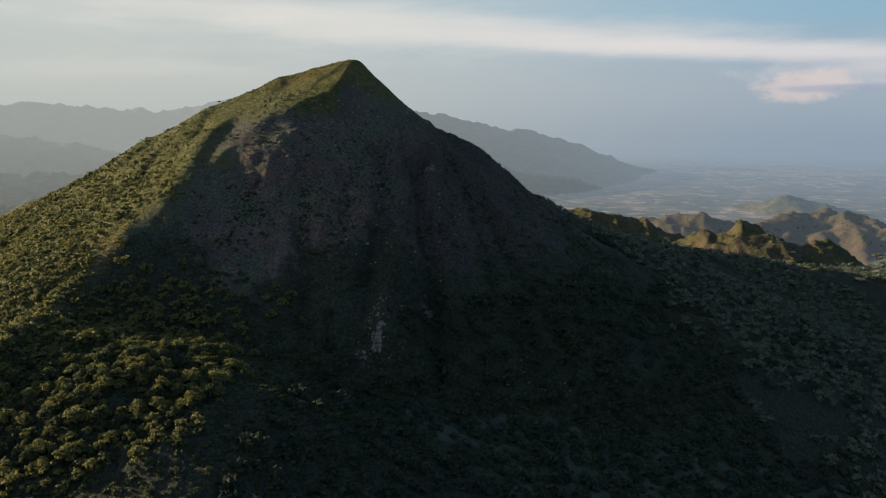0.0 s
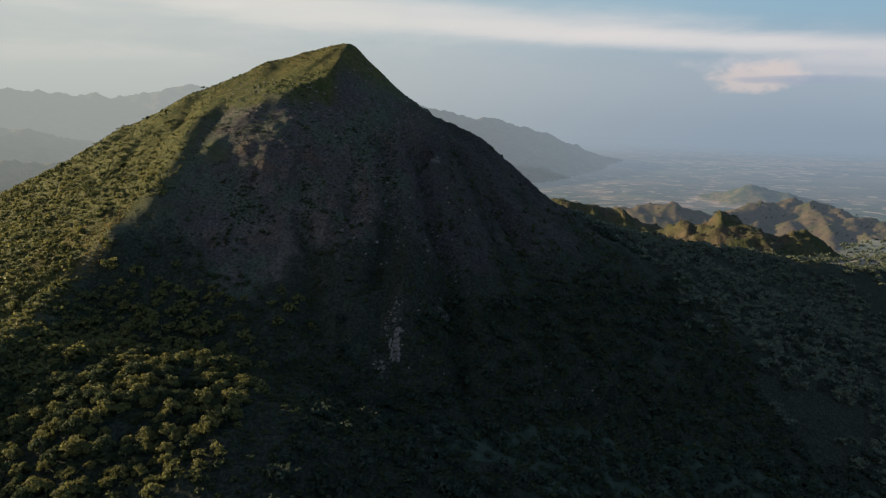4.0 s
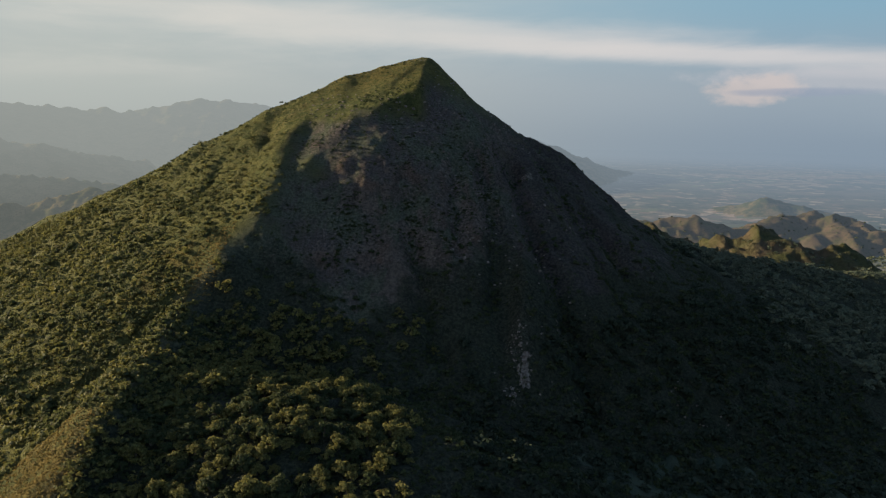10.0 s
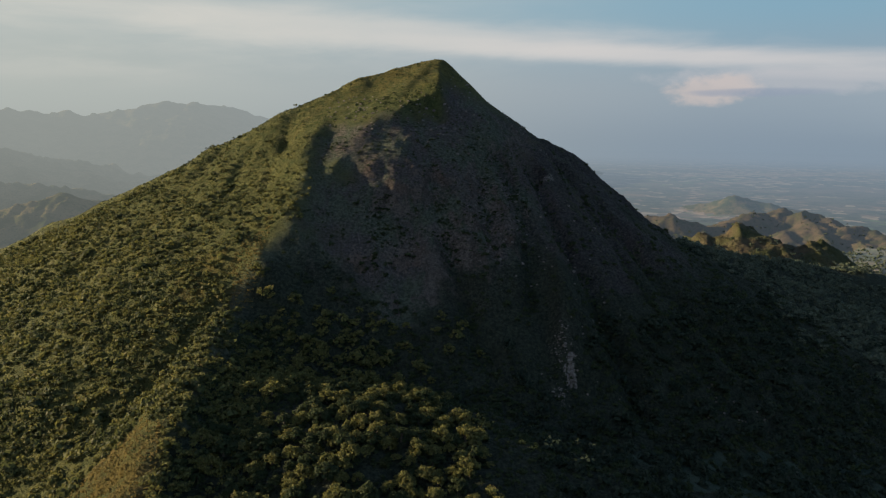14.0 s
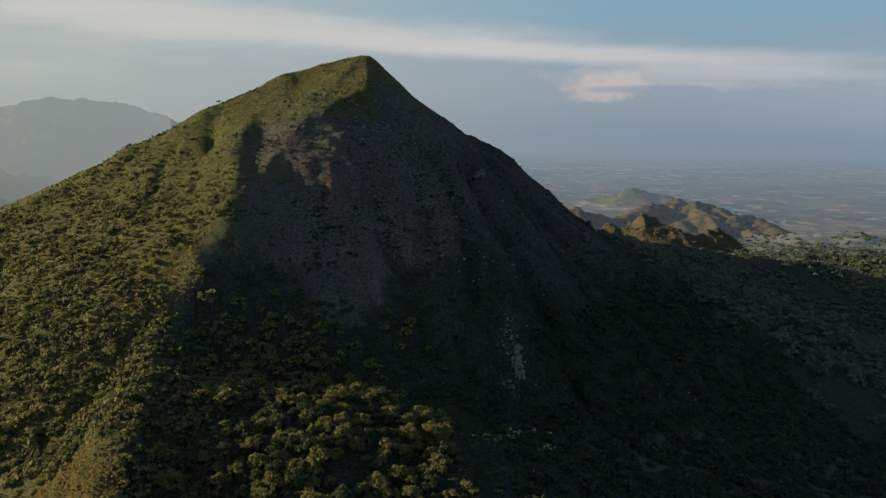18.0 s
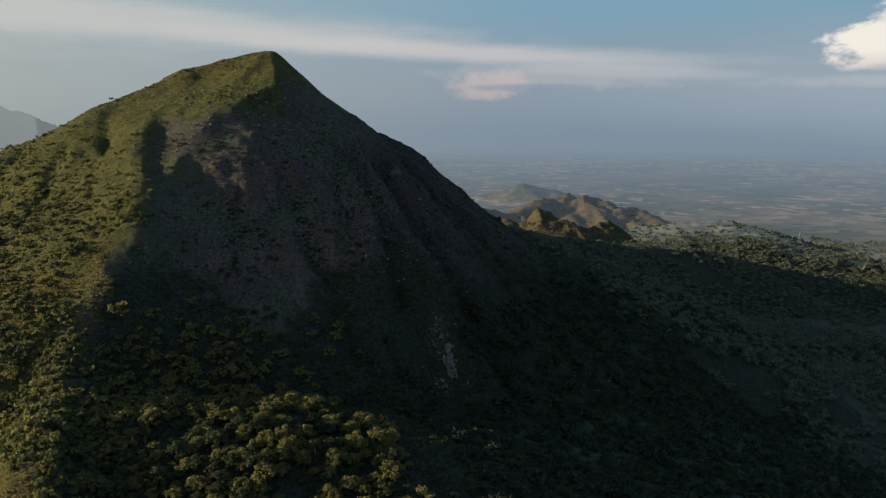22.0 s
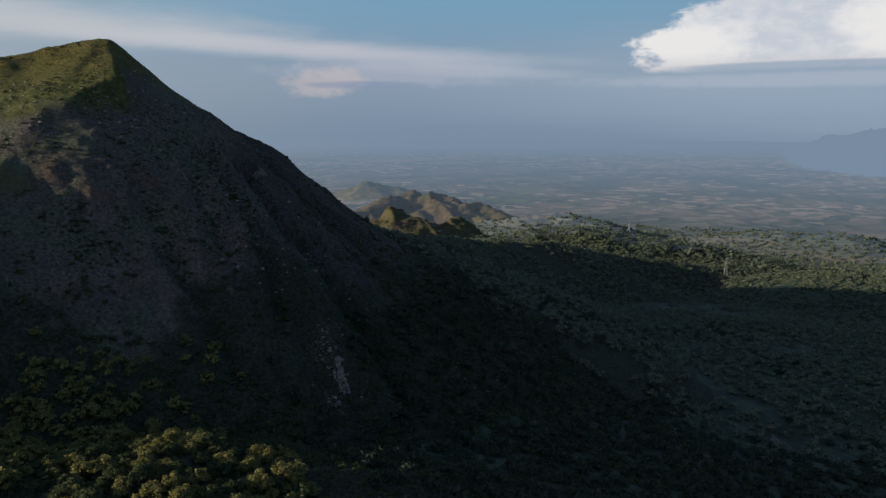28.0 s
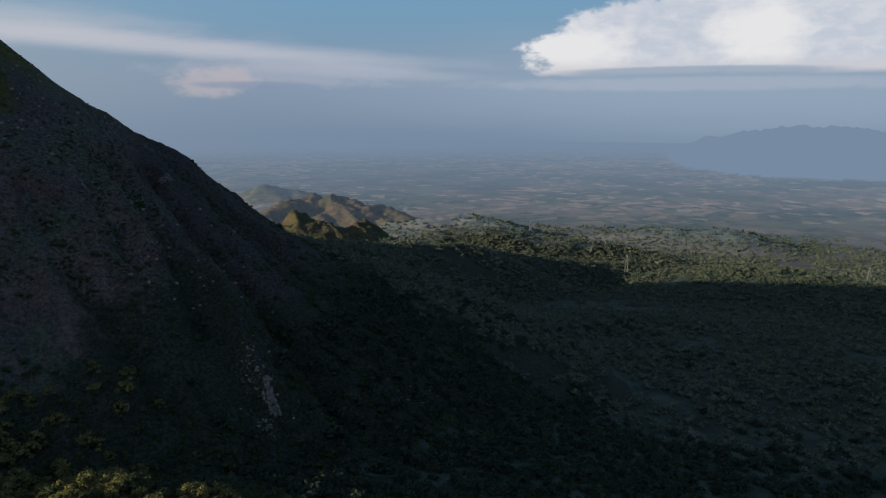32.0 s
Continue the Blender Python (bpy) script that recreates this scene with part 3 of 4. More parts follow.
HAZE_GLOW = np.where((OWNER == 3) & (A > -0.2) & (A < 0.9), np.interp(RR, [3200, 4400], [0.30, 0.52]), HAZE_GLOW)
HAZE_GLOW = np.where(OWNER == 2, np.interp(RR, [1800, 2700], [0.09, 0.16]), HAZE_GLOW)
HAZE_GLOW = np.maximum(HAZE_GLOW, np.where(OWNER >= 2, 0, smooth(radians(6.6), radians(2.6), ELEV)))
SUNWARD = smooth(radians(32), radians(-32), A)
HAZE_GLOW = np.where((OWNER == 3) & (A > 0.9), 0.86, HAZE_GLOW)
HAZE_GLOW = np.clip(HAZE_GLOW + np.where((OWNER == 3) & (RR > 3800), 0.15 * (1 - SUNWARD) - 0.02, 0), 0, 0.99)
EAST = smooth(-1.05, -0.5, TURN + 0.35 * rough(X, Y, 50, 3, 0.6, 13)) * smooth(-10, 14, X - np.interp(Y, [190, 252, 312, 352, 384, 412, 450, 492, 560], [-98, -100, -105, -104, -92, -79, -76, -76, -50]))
ROCK = np.clip(EAST * (-0.02 + 0.10 * smooth(-40, 90, X) + 0.36 * rough(X, Y, 55, 4, 0.6, 12) + 0.42 * smooth(0.8, 1.25, SLOPE)) * smooth(-128, -88, Z) * smooth(40, 20, Z), 0, 1)
CAP = smooth(5.0, 1.5, Z - dome(X, Y)) * smooth(-8.0, -1.0, Z) * smooth(20, 8, X) * smooth(500, 518, Y + 5 * rough(X, Y, 14, 3, 0.6, 62))
CAP = np.maximum(CAP, smooth(-26, -42, X) * smooth(-10, 2, Z + 3 * rough(X, Y, 14, 3, 0.6, 62)) * smooth(494, 508, Y))
ROCK = ROCK * (1 - CAP)
# where the colours with painted shade replace the sunlit grass
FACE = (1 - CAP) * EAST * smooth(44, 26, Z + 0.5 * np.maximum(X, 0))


# the east side of the face, darkened as rock and as painted shade
SHADY_ROCK = EAST * smooth(35, 105, X + 14 * rough(X, Y, 40, 3, 0.6, 63)) * smooth(60, 20, Z)

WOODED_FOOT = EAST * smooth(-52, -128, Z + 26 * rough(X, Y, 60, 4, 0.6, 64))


def spot(x0, y0, wide, deep):
    """A bare patch of ground with a ragged edge."""
    d = np.hypot((X - x0) / wide, (Y - y0) / deep) + 0.45 * rough(X, Y, 0.7 * wide, 3, 0.6, 33)
    return smooth(1.0, 0.55, d)


PALE = np.clip(0.5 * spot(89, 508, 6, 7) + 0.7 * spot(73, 344, 3, 8) + 0.42 * spot(66, 331, 2.5, 6) + 0.36 * spot(69, 353, 13, 20) + 0.33 * spot(326, 512, 22, 16) + 0.5 * spot(426, 323, 17, 13)
               + 0.33 * spot(222, 533, 16, 12) + 0.5 * spot(98, 385, 6, 12) + 0.2 * spot(380, 300, 22, 12), 0, 1)
BARE = np.clip(0.9 * spot(-111, 224, 26, 45) + spot(-128, 375, 14, 30) * 0.6, 0, 1)
DRY = np.clip(BARE + (1 - EAST) * 0.2 + 0.5 * smooth(10, 40, Z), 0, 1)


ROCK = np.clip(ROCK + 0.4 * spot(2, 380, 22, 18) * EAST + 0.3 * spot(-10, 402, 10, 20) + 0.3 * spot(52, 422, 16, 30) + 0.5 * spot(69, 356, 16, 26) + 0.3 * spot(74, 505, 16, 30), 0, 1)


def land_object(name, mask, material):
    """The part of the sheet whose cells are in mask."""
    rows, cols = mask.shape
    idx = np.arange((rows + 1) * (cols + 1)).reshape(rows + 1, cols + 1)
    quads = np.stack([idx[:-1, :-1], idx[:-1, 1:], idx[1:, 1:], idx[1:, :-1]], -1)[mask]
    used, flat = np.unique(quads, return_inverse=True)
    me = bpy.data.meshes.new(name)
    pts = np.stack([X.ravel()[used], Y.ravel()[used], Z.ravel()[used]], 1)
    me.vertices.add(len(pts)), me.loops.add(flat.size), me.polygons.add(len(quads))
    me.vertices.foreach_set("co", pts.ravel())
    me.loops.foreach_set("vertex_index", flat.ravel().astype(np.int32))
    me.polygons.foreach_set("loop_start", np.arange(0, flat.size, 4, dtype=np.int32))
    me.polygons.foreach_set("use_smooth", np.ones(len(quads), bool))
    for key, values in (("rock", ROCK), ("dry", DRY), ("air", HAZE_GLOW), ("sunward", SUNWARD), ("pale", PALE), ("face", FACE), ("shady_rock", SHADY_ROCK), ("wooded", WOODED_FOOT)):
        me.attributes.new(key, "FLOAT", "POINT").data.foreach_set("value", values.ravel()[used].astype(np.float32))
    uv = me.uv_layers.new(name="land")
    fall = me.uv_layers.new(name="fall")
    w = np.stack([(np.arctan2(X + 20, 860 - Y) * 330).ravel()[used], Y.ravel()[used]], 1)[flat.ravel()]
    fall.data.foreach_set("uv", w.ravel().astype(np.float32))
    u = np.stack([(FLAT_REACH * np.sin(A)).ravel()[used], (FLAT_REACH * np.cos(A)).ravel()[used]], 1)[flat.ravel()] / 1000.0
    uv.data.foreach_set("uv", u.ravel().astype(np.float32))
    me.update()
    me.materials.append(material)
    return new(name, me)


CELL = OWNER[:-1, :-1]
NEAR = RR[:-1, :-1] < 1350
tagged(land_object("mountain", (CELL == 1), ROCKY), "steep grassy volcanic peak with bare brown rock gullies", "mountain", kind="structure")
tagged(land_object("ground", (CELL == 0) & NEAR, UNDER), "dark wooded valley floor in the mountain's shade", "ground", kind="structure")
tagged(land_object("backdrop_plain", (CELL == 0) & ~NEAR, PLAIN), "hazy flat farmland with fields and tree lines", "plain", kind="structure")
# foothills beyond 1760 m, set apart to carry the painted haze glow
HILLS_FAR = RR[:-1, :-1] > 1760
tagged(land_object("backdrop_hills", (CELL == 2) & HILLS_FAR, TAWNY), "distant tawny hills with sharp eroded ridges and painted haze", "hills", kind="structure")
tagged(land_object("foothills", (CELL == 2) & ~HILLS_FAR, SCRUB), "low brown sunlit scrubby hills with sharp ridges", "hills", kind="structure")
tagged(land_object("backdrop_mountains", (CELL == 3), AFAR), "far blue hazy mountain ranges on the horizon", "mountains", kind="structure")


# ---- plants ----
def ground_at(x, y):
    x, y = np.atleast_1d(np.asarray(x, float)), np.atleast_1d(np.asarray(y, float))
    return terrain(x, y)[0]


def ball(level):
    bm = bmesh.new()
    bmesh.ops.create_icosphere(bm, subdivisions=level, radius=1.0)
    v = np.array([p.co for p in bm.verts])
    f = np.array([[p.index for p in face.verts] for face in bm.faces])
    bm.free()
    return v, f


BALLS = {1: ball(1), 2: ball(2)}


def clumps(rng, count, level, spread, tall, size, ragged):
    """Rough lumps in a heap, about one unit wide: points and triangles."""
    pts, tris, base = [], [], 0
    v0, f0 = BALLS[level]
    for k in range(count):
        a, d = rng.uniform(0, 2 * np.pi), spread * np.sqrt(rng.uniform(0, 1))
        s = size * rng.uniform(0.65, 1.25)
        v = v0 * (1 + ragged * rng.uniform(-1, 1, (len(v0), 1))) * s * np.array([1, 1, rng.uniform(0.6, 0.9)])
        pts.append(v + np.array([d * np.cos(a), d * np.sin(a), tall * rng.uniform(0.2, 1.0)]))
        tris.append(f0 + base)
        base += len(v0)
    return np.concatenate(pts), np.concatenate(tris)


CORE_V = np.array([(1, 0, 0), (-1, 0, 0), (0, 1, 0), (0, -1, 0), (0, 0, 1), (0, 0, -1)], float)
CORE_F = np.array([(4, 0, 2), (4, 2, 1), (4, 1, 3), (4, 3, 0), (5, 2, 0), (5, 1, 2), (5, 3, 1), (5, 0, 3)])


def foliage(rng, lumps, per, spread, tall, lump, leaf):
    """A crown about one unit wide: clumps of leaf sprays round a few dark cores. Points and triangles."""
    pts, tris, base = [], [], 0
    for k in range(lumps):
        a = k * 2.4 + rng.uniform(-0.6, 0.6)
        d = spread * np.sqrt((k + rng.uniform(0.1, 0.9)) / lumps)
        s = lump * rng.uniform(0.7, 1.25)
        c = np.array([d * np.cos(a), d * np.sin(a), tall * (rng.uniform(0.55, 1.0) - 0.6 * (d / spread) ** 2 * rng.uniform(0.4, 1.0))])
        pts.append(CORE_V * s * rng.uniform(0.55, 0.8, (6, 1)) * np.array([1, 1, 0.75]) + c)
        tris.append(CORE_F + base)
        base += 6
        out = rng.normal(size=(per, 3))
        out[:, 2] = np.abs(out[:, 2]) * 1.1 - 0.35
        out /= np.linalg.norm(out, axis=1)[:, None]
        face = out + rng.normal(scale=0.35, size=(per, 3))
        face /= np.linalg.norm(face, axis=1)[:, None]
        t = np.cross(face, rng.normal(size=(per, 3)))
        t /= np.linalg.norm(t, axis=1)[:, None]
        b = np.cross(face, t)
        w, h = leaf * rng.uniform(0.6, 1.3, (per, 1)), leaf * rng.uniform(0.35, 0.8, (per, 1))
        mid = c + out * s * rng.uniform(0.65, 1.1, (per, 1)) * np.array([1, 1, 0.8])
        quad = np.stack([mid - t * w, mid - b * h, mid + t * w, mid + b * h], 1).reshape(-1, 3)
        i = np.arange(per)[:, None] * 4
        pts.append(quad)
        tris.append(np.concatenate([i + (0, 1, 2), i + (0, 2, 3)]) + base)
        base += 4 * per
    return np.concatenate(pts), np.concatenate(tris)


def raw_mesh(name, pts, tris, material, even=False):
    me = bpy.data.meshes.new(name)
    me.vertices.add(len(pts)), me.loops.add(tris.size), me.polygons.add(len(tris))
    me.vertices.foreach_set("co", np.asarray(pts, np.float32).ravel())
    me.loops.foreach_set("vertex_index", tris.ravel().astype(np.int32))
    me.polygons.foreach_set("loop_start", np.arange(0, tris.size, 3, dtype=np.int32))
    me.polygons.foreach_set("use_smooth", np.full(len(tris), even, bool))
    me.update()
    me.materials.append(material)
    return me


def scatter(x0, x1, y0, y1, step, seed):
    """Places on a shaken grid."""
    rng = np.random.RandomState(seed)
    x, y = np.meshgrid(np.arange(x0, x1, step), np.arange(y0, y1, step))
    x, y = x.ravel() + rng.uniform(-0.5, 0.5, x.size) * step, y.ravel() + rng.uniform(-0.5, 0.5, y.size) * step
    return x, y, rng


def thicket(name, x, y, size, shapes, material, rng, label, category, sink=0.15):
    """Many plants joined into one mesh."""
    z = ground_at(x, y)
    pts, tris, base = [], [], 0
    pick = rng.randint(0, len(shapes), len(x))
    for k, (v, f) in enumerate(shapes):
        i = np.nonzero(pick == k)[0]
        if not len(i):
            continue
        a, s = rng.uniform(0, 2 * np.pi, len(i)), size[i] * rng.uniform(0.75, 1.25, len(i))
        c, q = np.cos(a)[:, None], np.sin(a)[:, None]
        px = (v[None, :, 0] * c - v[None, :, 1] * q) * s[:, None] + x[i][:, None]
        py = (v[None, :, 0] * q + v[None, :, 1] * c) * s[:, None] + y[i][:, None]
        pz = v[None, :, 2] * s[:, None] + (z[i] - sink * s)[:, None]
        pts.append(np.stack([px, py, pz], -1).reshape(-1, 3))
        tris.append((f[None] + (np.arange(len(i)) * len(v))[:, None, None] + base).reshape(-1, 3))
        base += len(i) * len(v)
    ob = new(name, raw_mesh(name, np.concatenate(pts), np.concatenate(tris), material))
    return tagged(ob, label, category, kind="stuff")


SEEDS = np.random.RandomState(11)
BUSHES = [foliage(SEEDS, 4, 10, 0.32, 0.42, 0.26, 0.125) for k in range(10)]
CROWNS = [foliage(SEEDS, 4, 9, 0.36, 0.58, 0.29, 0.13) for k in range(10)]
FINE_CROWNS = [foliage(SEEDS, 6, 14, 0.36, 0.55, 0.24, 0.10) for k in range(8)]
FAR_TREES = [foliage(SEEDS, 3, 4, 0.4, 0.45, 0.34, 0.18) for k in range(8)]

WEST_LIMIT = [(x, y) for x, y, z in FRONT_RIB[2:]]


def west_of_rib(x, y):
    ys = np.array([p[1] for p in WEST_LIMIT][::-1])
    xs = np.array([p[0] for p in WEST_LIMIT][::-1])
    return np.interp(y, ys, xs) - x


def bare_ground(x, y):
    d = np.hypot((x + 112) / 25, (y - 224) / 43) + 0.35 * rough(x, y, 16, 2, 0.5, 33)
    e = np.hypot((x + 96) / 22, (y - 385) / 40) + 0.3 * rough(x, y, 16, 2, 0.5, 34)
    return ((d < 1.05) & (west_of_rib(x, y) > -3)) | (e < 0.7)


# west slope: bushes that thin out towards the grassy top
x, y, rng = scatter(-420, -60, 190, 620, 3.5, 1)
over = ground_at(x, y)
side = west_of_rib(x, y)
thick = smooth(2, -65, over) * 0.95 + 0.06
thick = thick * (0.62 + 0.38 * smooth(-0.55, 0.15, rough(x, y, 34, 3, 0.55, 41)))
keep = ((side > -6) | ((side > -34) & (y < 345))) & (rng.uniform(0, 1, x.size) < thick) & ~bare_ground(x, y) & (y < 600 + 0.1 * x)
x, y, over = x[keep], y[keep], over[keep]
size = np.interp(over, [-150, -95, -40, 20], [5.6, 4.7, 3.2, 1.7]) * rng.uniform(0.6, 1.25, x.size) * np.where(rng.uniform(0, 1, x.size) < 0.10, 1.7, 1.0)
dark = rng.uniform(0, 1, x.size) < 0.42 + 0.45 * rough(x, y, 28, 3, 0.6, 52)
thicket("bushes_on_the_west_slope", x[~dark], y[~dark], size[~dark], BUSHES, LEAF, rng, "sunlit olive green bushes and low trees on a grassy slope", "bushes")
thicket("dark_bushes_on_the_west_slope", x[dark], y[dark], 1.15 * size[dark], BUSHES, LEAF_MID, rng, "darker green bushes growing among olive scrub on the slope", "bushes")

# tufts of grass and herbs on the open upper slope
x, y, rng = scatter(-300, 14, 430, 615, 2.6, 9)
over = ground_at(x, y)
keep = (rng.uniform(0, 1, x.size) < 0.42 + 0.3 * rough(x, y, 20, 3, 0.6, 48)) & (over > -75) & (y < 606) & ((west_of_rib(x, y) > -4) | (over > 12))
x, y = x[keep], y[keep]
thicket("grass_tufts_on_the_upper_slope", x, y, rng.uniform(0.7, 2.3, x.size), [foliage(SEEDS, 2, 6, 0.35, 0.25, 0.3, 0.22) for k in range(6)], LEAF_MID, rng,
        "yellow green tufts of grass on the sunlit upper slope", "grass", 0.1)

# shaded face: scattered scrub
x, y, rng = scatter(-100, 330, 250, 600, 5.2, 2)
over, side = ground_at(x, y), west_of_rib(x, y)
thick = np.interp(over, [-200, -140, -105, -70, -40, 10], [0.95, 0.9, 0.65, 0.35, 0.16, 0.06])
keep = (side < -8) & (rng.uniform(0, 1, x.size) < thick) & (rough(x, y, 30, 3, 0.6, 43) > -0.35) & (np.hypot(x - 70, y - 343) > 15)
x, y, over = x[keep], y[keep], over[keep]
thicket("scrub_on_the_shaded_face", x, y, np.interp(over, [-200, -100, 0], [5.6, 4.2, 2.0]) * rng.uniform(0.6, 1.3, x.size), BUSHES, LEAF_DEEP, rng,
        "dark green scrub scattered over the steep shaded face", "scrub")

# thicker scrub along the bottoms of the gullies
rng = np.random.RandomState(31)
gx, gy = [], []
for nodes, depth, wide in GULLIES[:7]:
    for (ax, ay), (bx, by) in zip(nodes, nodes[1:]):
        count = int(math.hypot(bx - ax, by - ay) / 1.6)
        t = rng.uniform(0, 1, count)
        gx.append(ax + (bx - ax) * t + rng.normal(0, 2.6, count)), gy.append(ay + (by - ay) * t + rng.normal(0, 2.6, count))
x, y = np.concatenate(gx), np.concatenate(gy)
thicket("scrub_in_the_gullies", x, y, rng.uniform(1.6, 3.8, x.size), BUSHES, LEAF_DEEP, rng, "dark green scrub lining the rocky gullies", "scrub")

# undergrowth between and below the trees of the shelf
x, y, rng = scatter(-104, 90, 150, 350, 3.8, 7)
keep = (west_of_rib(x, y) < -4) & ~bare_ground(x, y) & (rng.uniform(0, 1, x.size) < 0.8) & (ground_at(x, y) < -104)
x, y = x[keep], y[keep]
thicket("undergrowth_on_the_shelf", x, y, rng.uniform(2.2, 4.6, x.size), BUSHES, LEAF_DEEP, rng, "dark green bushes growing between the forest trees", "undergrowth")

# dry grass on the bare end of the spur
GRASSY = leaf_material("dry grass", (0.12, 0.092, 0.030, 1), (0.26, 0.195, 0.072, 1), (0.13, 0.12, 0.035, 1))
BLADES = [foliage(SEEDS, 2, 6, 0.4, 0.12, 0.3, 0.3) for k in range(6)]
x, y, rng = scatter(-150, -92, 185, 420, 1.25, 8)
keep = bare_ground(x, y) & (rng.uniform(0, 1, x.size) < 0.7)
x, y = x[keep], y[keep]
thicket("grass_on_the_spur", x, y, rng.uniform(0.7, 1.7, x.size), BLADES, GRASSY, rng, "tufts of dry golden grass on the bare spur", "grass", 0.05)

# valley woods: near crowns darkened for shade, far ones paler and bluer for haze
x, y, rng = scatter(45, 1500, 90, 1330, 9.6, 3)
over, owner, _, _ = terrain(x, y)
reach = np.hypot(x, y)
in_view = (np.degrees(np.arctan2(x + 60, y)) < 82) & (np.degrees(np.arctan2(x, y)) > 2)
keep = in_view & (reach < 1480) & (over < -118) & (np.hypot(x - 205, y - 580) > 75) & (rough(x, y, 60, 3, 0.6, 45) > -0.75)
keep &= (np.hypot((x - 426) / 17, (y - 323) / 13) > 1) & (np.hypot((x - 326) / 20, (y - 512) / 14) > 1) & (np.hypot(x - 70, y - 343) > 16)
keep &= (owner != 2) | (rng.uniform(0, 1, x.size) < 0.15)
x, y = x[keep], y[keep]
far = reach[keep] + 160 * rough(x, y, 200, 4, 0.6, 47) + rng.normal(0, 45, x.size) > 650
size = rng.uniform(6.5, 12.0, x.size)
thicket("woods_in_the_valley", x[~far], y[~far], size[~far], FINE_CROWNS, LEAF_SHADE, rng, "dense woodland on the lower slopes with shade in its green", "woods")
thicket("woods_of_the_valley_floor", x[far], y[far], size[far], CROWNS, LEAF_HAZED, rng, "dense green woodland covering the valley floor", "woods")

# woods of the lowland beyond, towards the plain
x, y, rng = scatter(300, 2900, 300, 2900, 16.5, 4)
reach, bearing = np.hypot(x, y), np.degrees(np.arctan2(x, y))
owner = terrain(x, y)[1]
keep = (reach > 1400) & (reach < 2700) & (bearing > 8) & (bearing < 76) & (owner != 3)
keep &= (rng.uniform(0, 1, x.size) < np.where(owner == 2, 0.16, np.interp(reach, [1400, 1900, 2700], [0.97, 0.95, 0.4]))) & (rough(x, y, 160, 3, 0.6, 46) > np.interp(reach, [1400, 2200, 2700], [-1.3, -0.9, -0.1]))
x, y = x[keep], y[keep]
thicket("woods_of_the_lowland", x, y, rng.uniform(9, 18, x.size) * np.where(terrain(x, y)[1] == 2, 0.5, 1), FAR_TREES, LEAF_HAZED, rng,
        "patchy green woodland along the edge of the plain", "woods", 0.2)


# low bushes and tufts over the shoulder under the cap, some of them tall enough to catch the sun
x, y, rng = scatter(-74, 70, 405, 545, 2.7, 12)
over = ground_at(x, y)
keep = (rng.uniform(0, 1, x.size) < 0.34 + 0.35 * rough(x, y, 16, 3, 0.6, 53)) & (west_of_rib(x, y) < -3)
x, y = x[keep], y[keep]
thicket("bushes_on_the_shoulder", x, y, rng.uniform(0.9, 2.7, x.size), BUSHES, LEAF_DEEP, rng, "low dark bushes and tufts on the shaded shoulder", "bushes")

# bushes along the skyline of the cap
rng = np.random.RandomState(14)
t = rng.uniform(0, 1, 46) ** 1.2
x, y = -108 + 118 * t + rng.normal(0, 1.0, 46), 566 + 34 * t + rng.normal(0, 2.0, 46)
thicket("bushes_on_the_skyline", x, y, rng.uniform(0.9, 2.6, 46), BUSHES, LEAF_DEEP, rng, "small dark bushes along the crest of the grassy cap", "bushes")


# ---- forest on the shelf: trees of their own ----
def bark_material():
    m, n = new_material("grey brown bark")
    p = place_of(n)
    fine = n.noise(n.scaled(p, (3.0, 3.0, 0.6)), 2.0, 4, 0.6)
    finish(n, n.mix(fine, (0.055, 0.045, 0.035, 1), (0.16, 0.135, 0.11, 1)), 0.9, fine, 0.05, 0.6)
    return m


BARK = bark_material()


def part(name, me, parent, label=""):
    ob = new(name, me)
    ob.parent = parent
    return tagged(ob, label)


def limb(pts, radii, sides=6):
    """Points and triangles of a tapered, bent pole."""
    v, f = [], []
    for k, (p, r) in enumerate(zip(pts, radii)):
        for i in range(sides):
            a = 2 * math.pi * i / sides
            v.append((p[0] + r * math.cos(a), p[1] + r * math.sin(a), p[2]))
        if k:
            for i in range(sides):
                a, b, c, d = (k - 1) * sides + i, (k - 1) * sides + (i + 1) % sides, k * sides + (i + 1) % sides, k * sides + i
                f += [(a, b, c), (a, c, d)]
    return np.array(v), np.array(f)


def trunk_shape(rng, tall, thick):
    v, f = limb([(0, 0, -0.8), (rng.uniform(-.1, .1), rng.uniform(-.1, .1), tall * 0.4), (rng.uniform(-.3, .3), rng.uniform(-.3, .3), tall * 0.8)],
                [thick * 1.3, thick, thick * 0.55])
    pts, tris = [v], [f]
    base = len(v)
    for k in range(4):
        a = k * 1.57 + rng.uniform(-.5, .5)
        p = v[-6:].mean(0) * np.array([1, 1, rng.uniform(0.6, 0.95)])
        e = p + np.array([math.cos(a), math.sin(a), 0.9]) * tall * 0.3
        lv, lf = limb([p, (p + e) / 2 + (0, 0, 0.15), e], [thick * 0.5, thick * 0.35, thick * 0.15], 5)
        pts.append(lv), tris.append(lf + base)
        base += len(lv)
    return np.concatenate(pts), np.concatenate(tris)


def tree(rng, wide, tall, material, label, group, lumps=16):
    root = tagged(new("tree"), label, "tree", group)
    part("trunk", raw_mesh("trunk", *trunk_shape(rng, tall * 0.62, 0.05 * wide), BARK), root)
    v, f = foliage(rng, lumps, 34, 0.43, 0.60, 0.155, 0.054)
    v = v * np.array([wide, wide, tall]) + np.array([0, 0, tall * 0.15])
    part("crown", raw_mesh("crown", v, f, material), root)
    return root


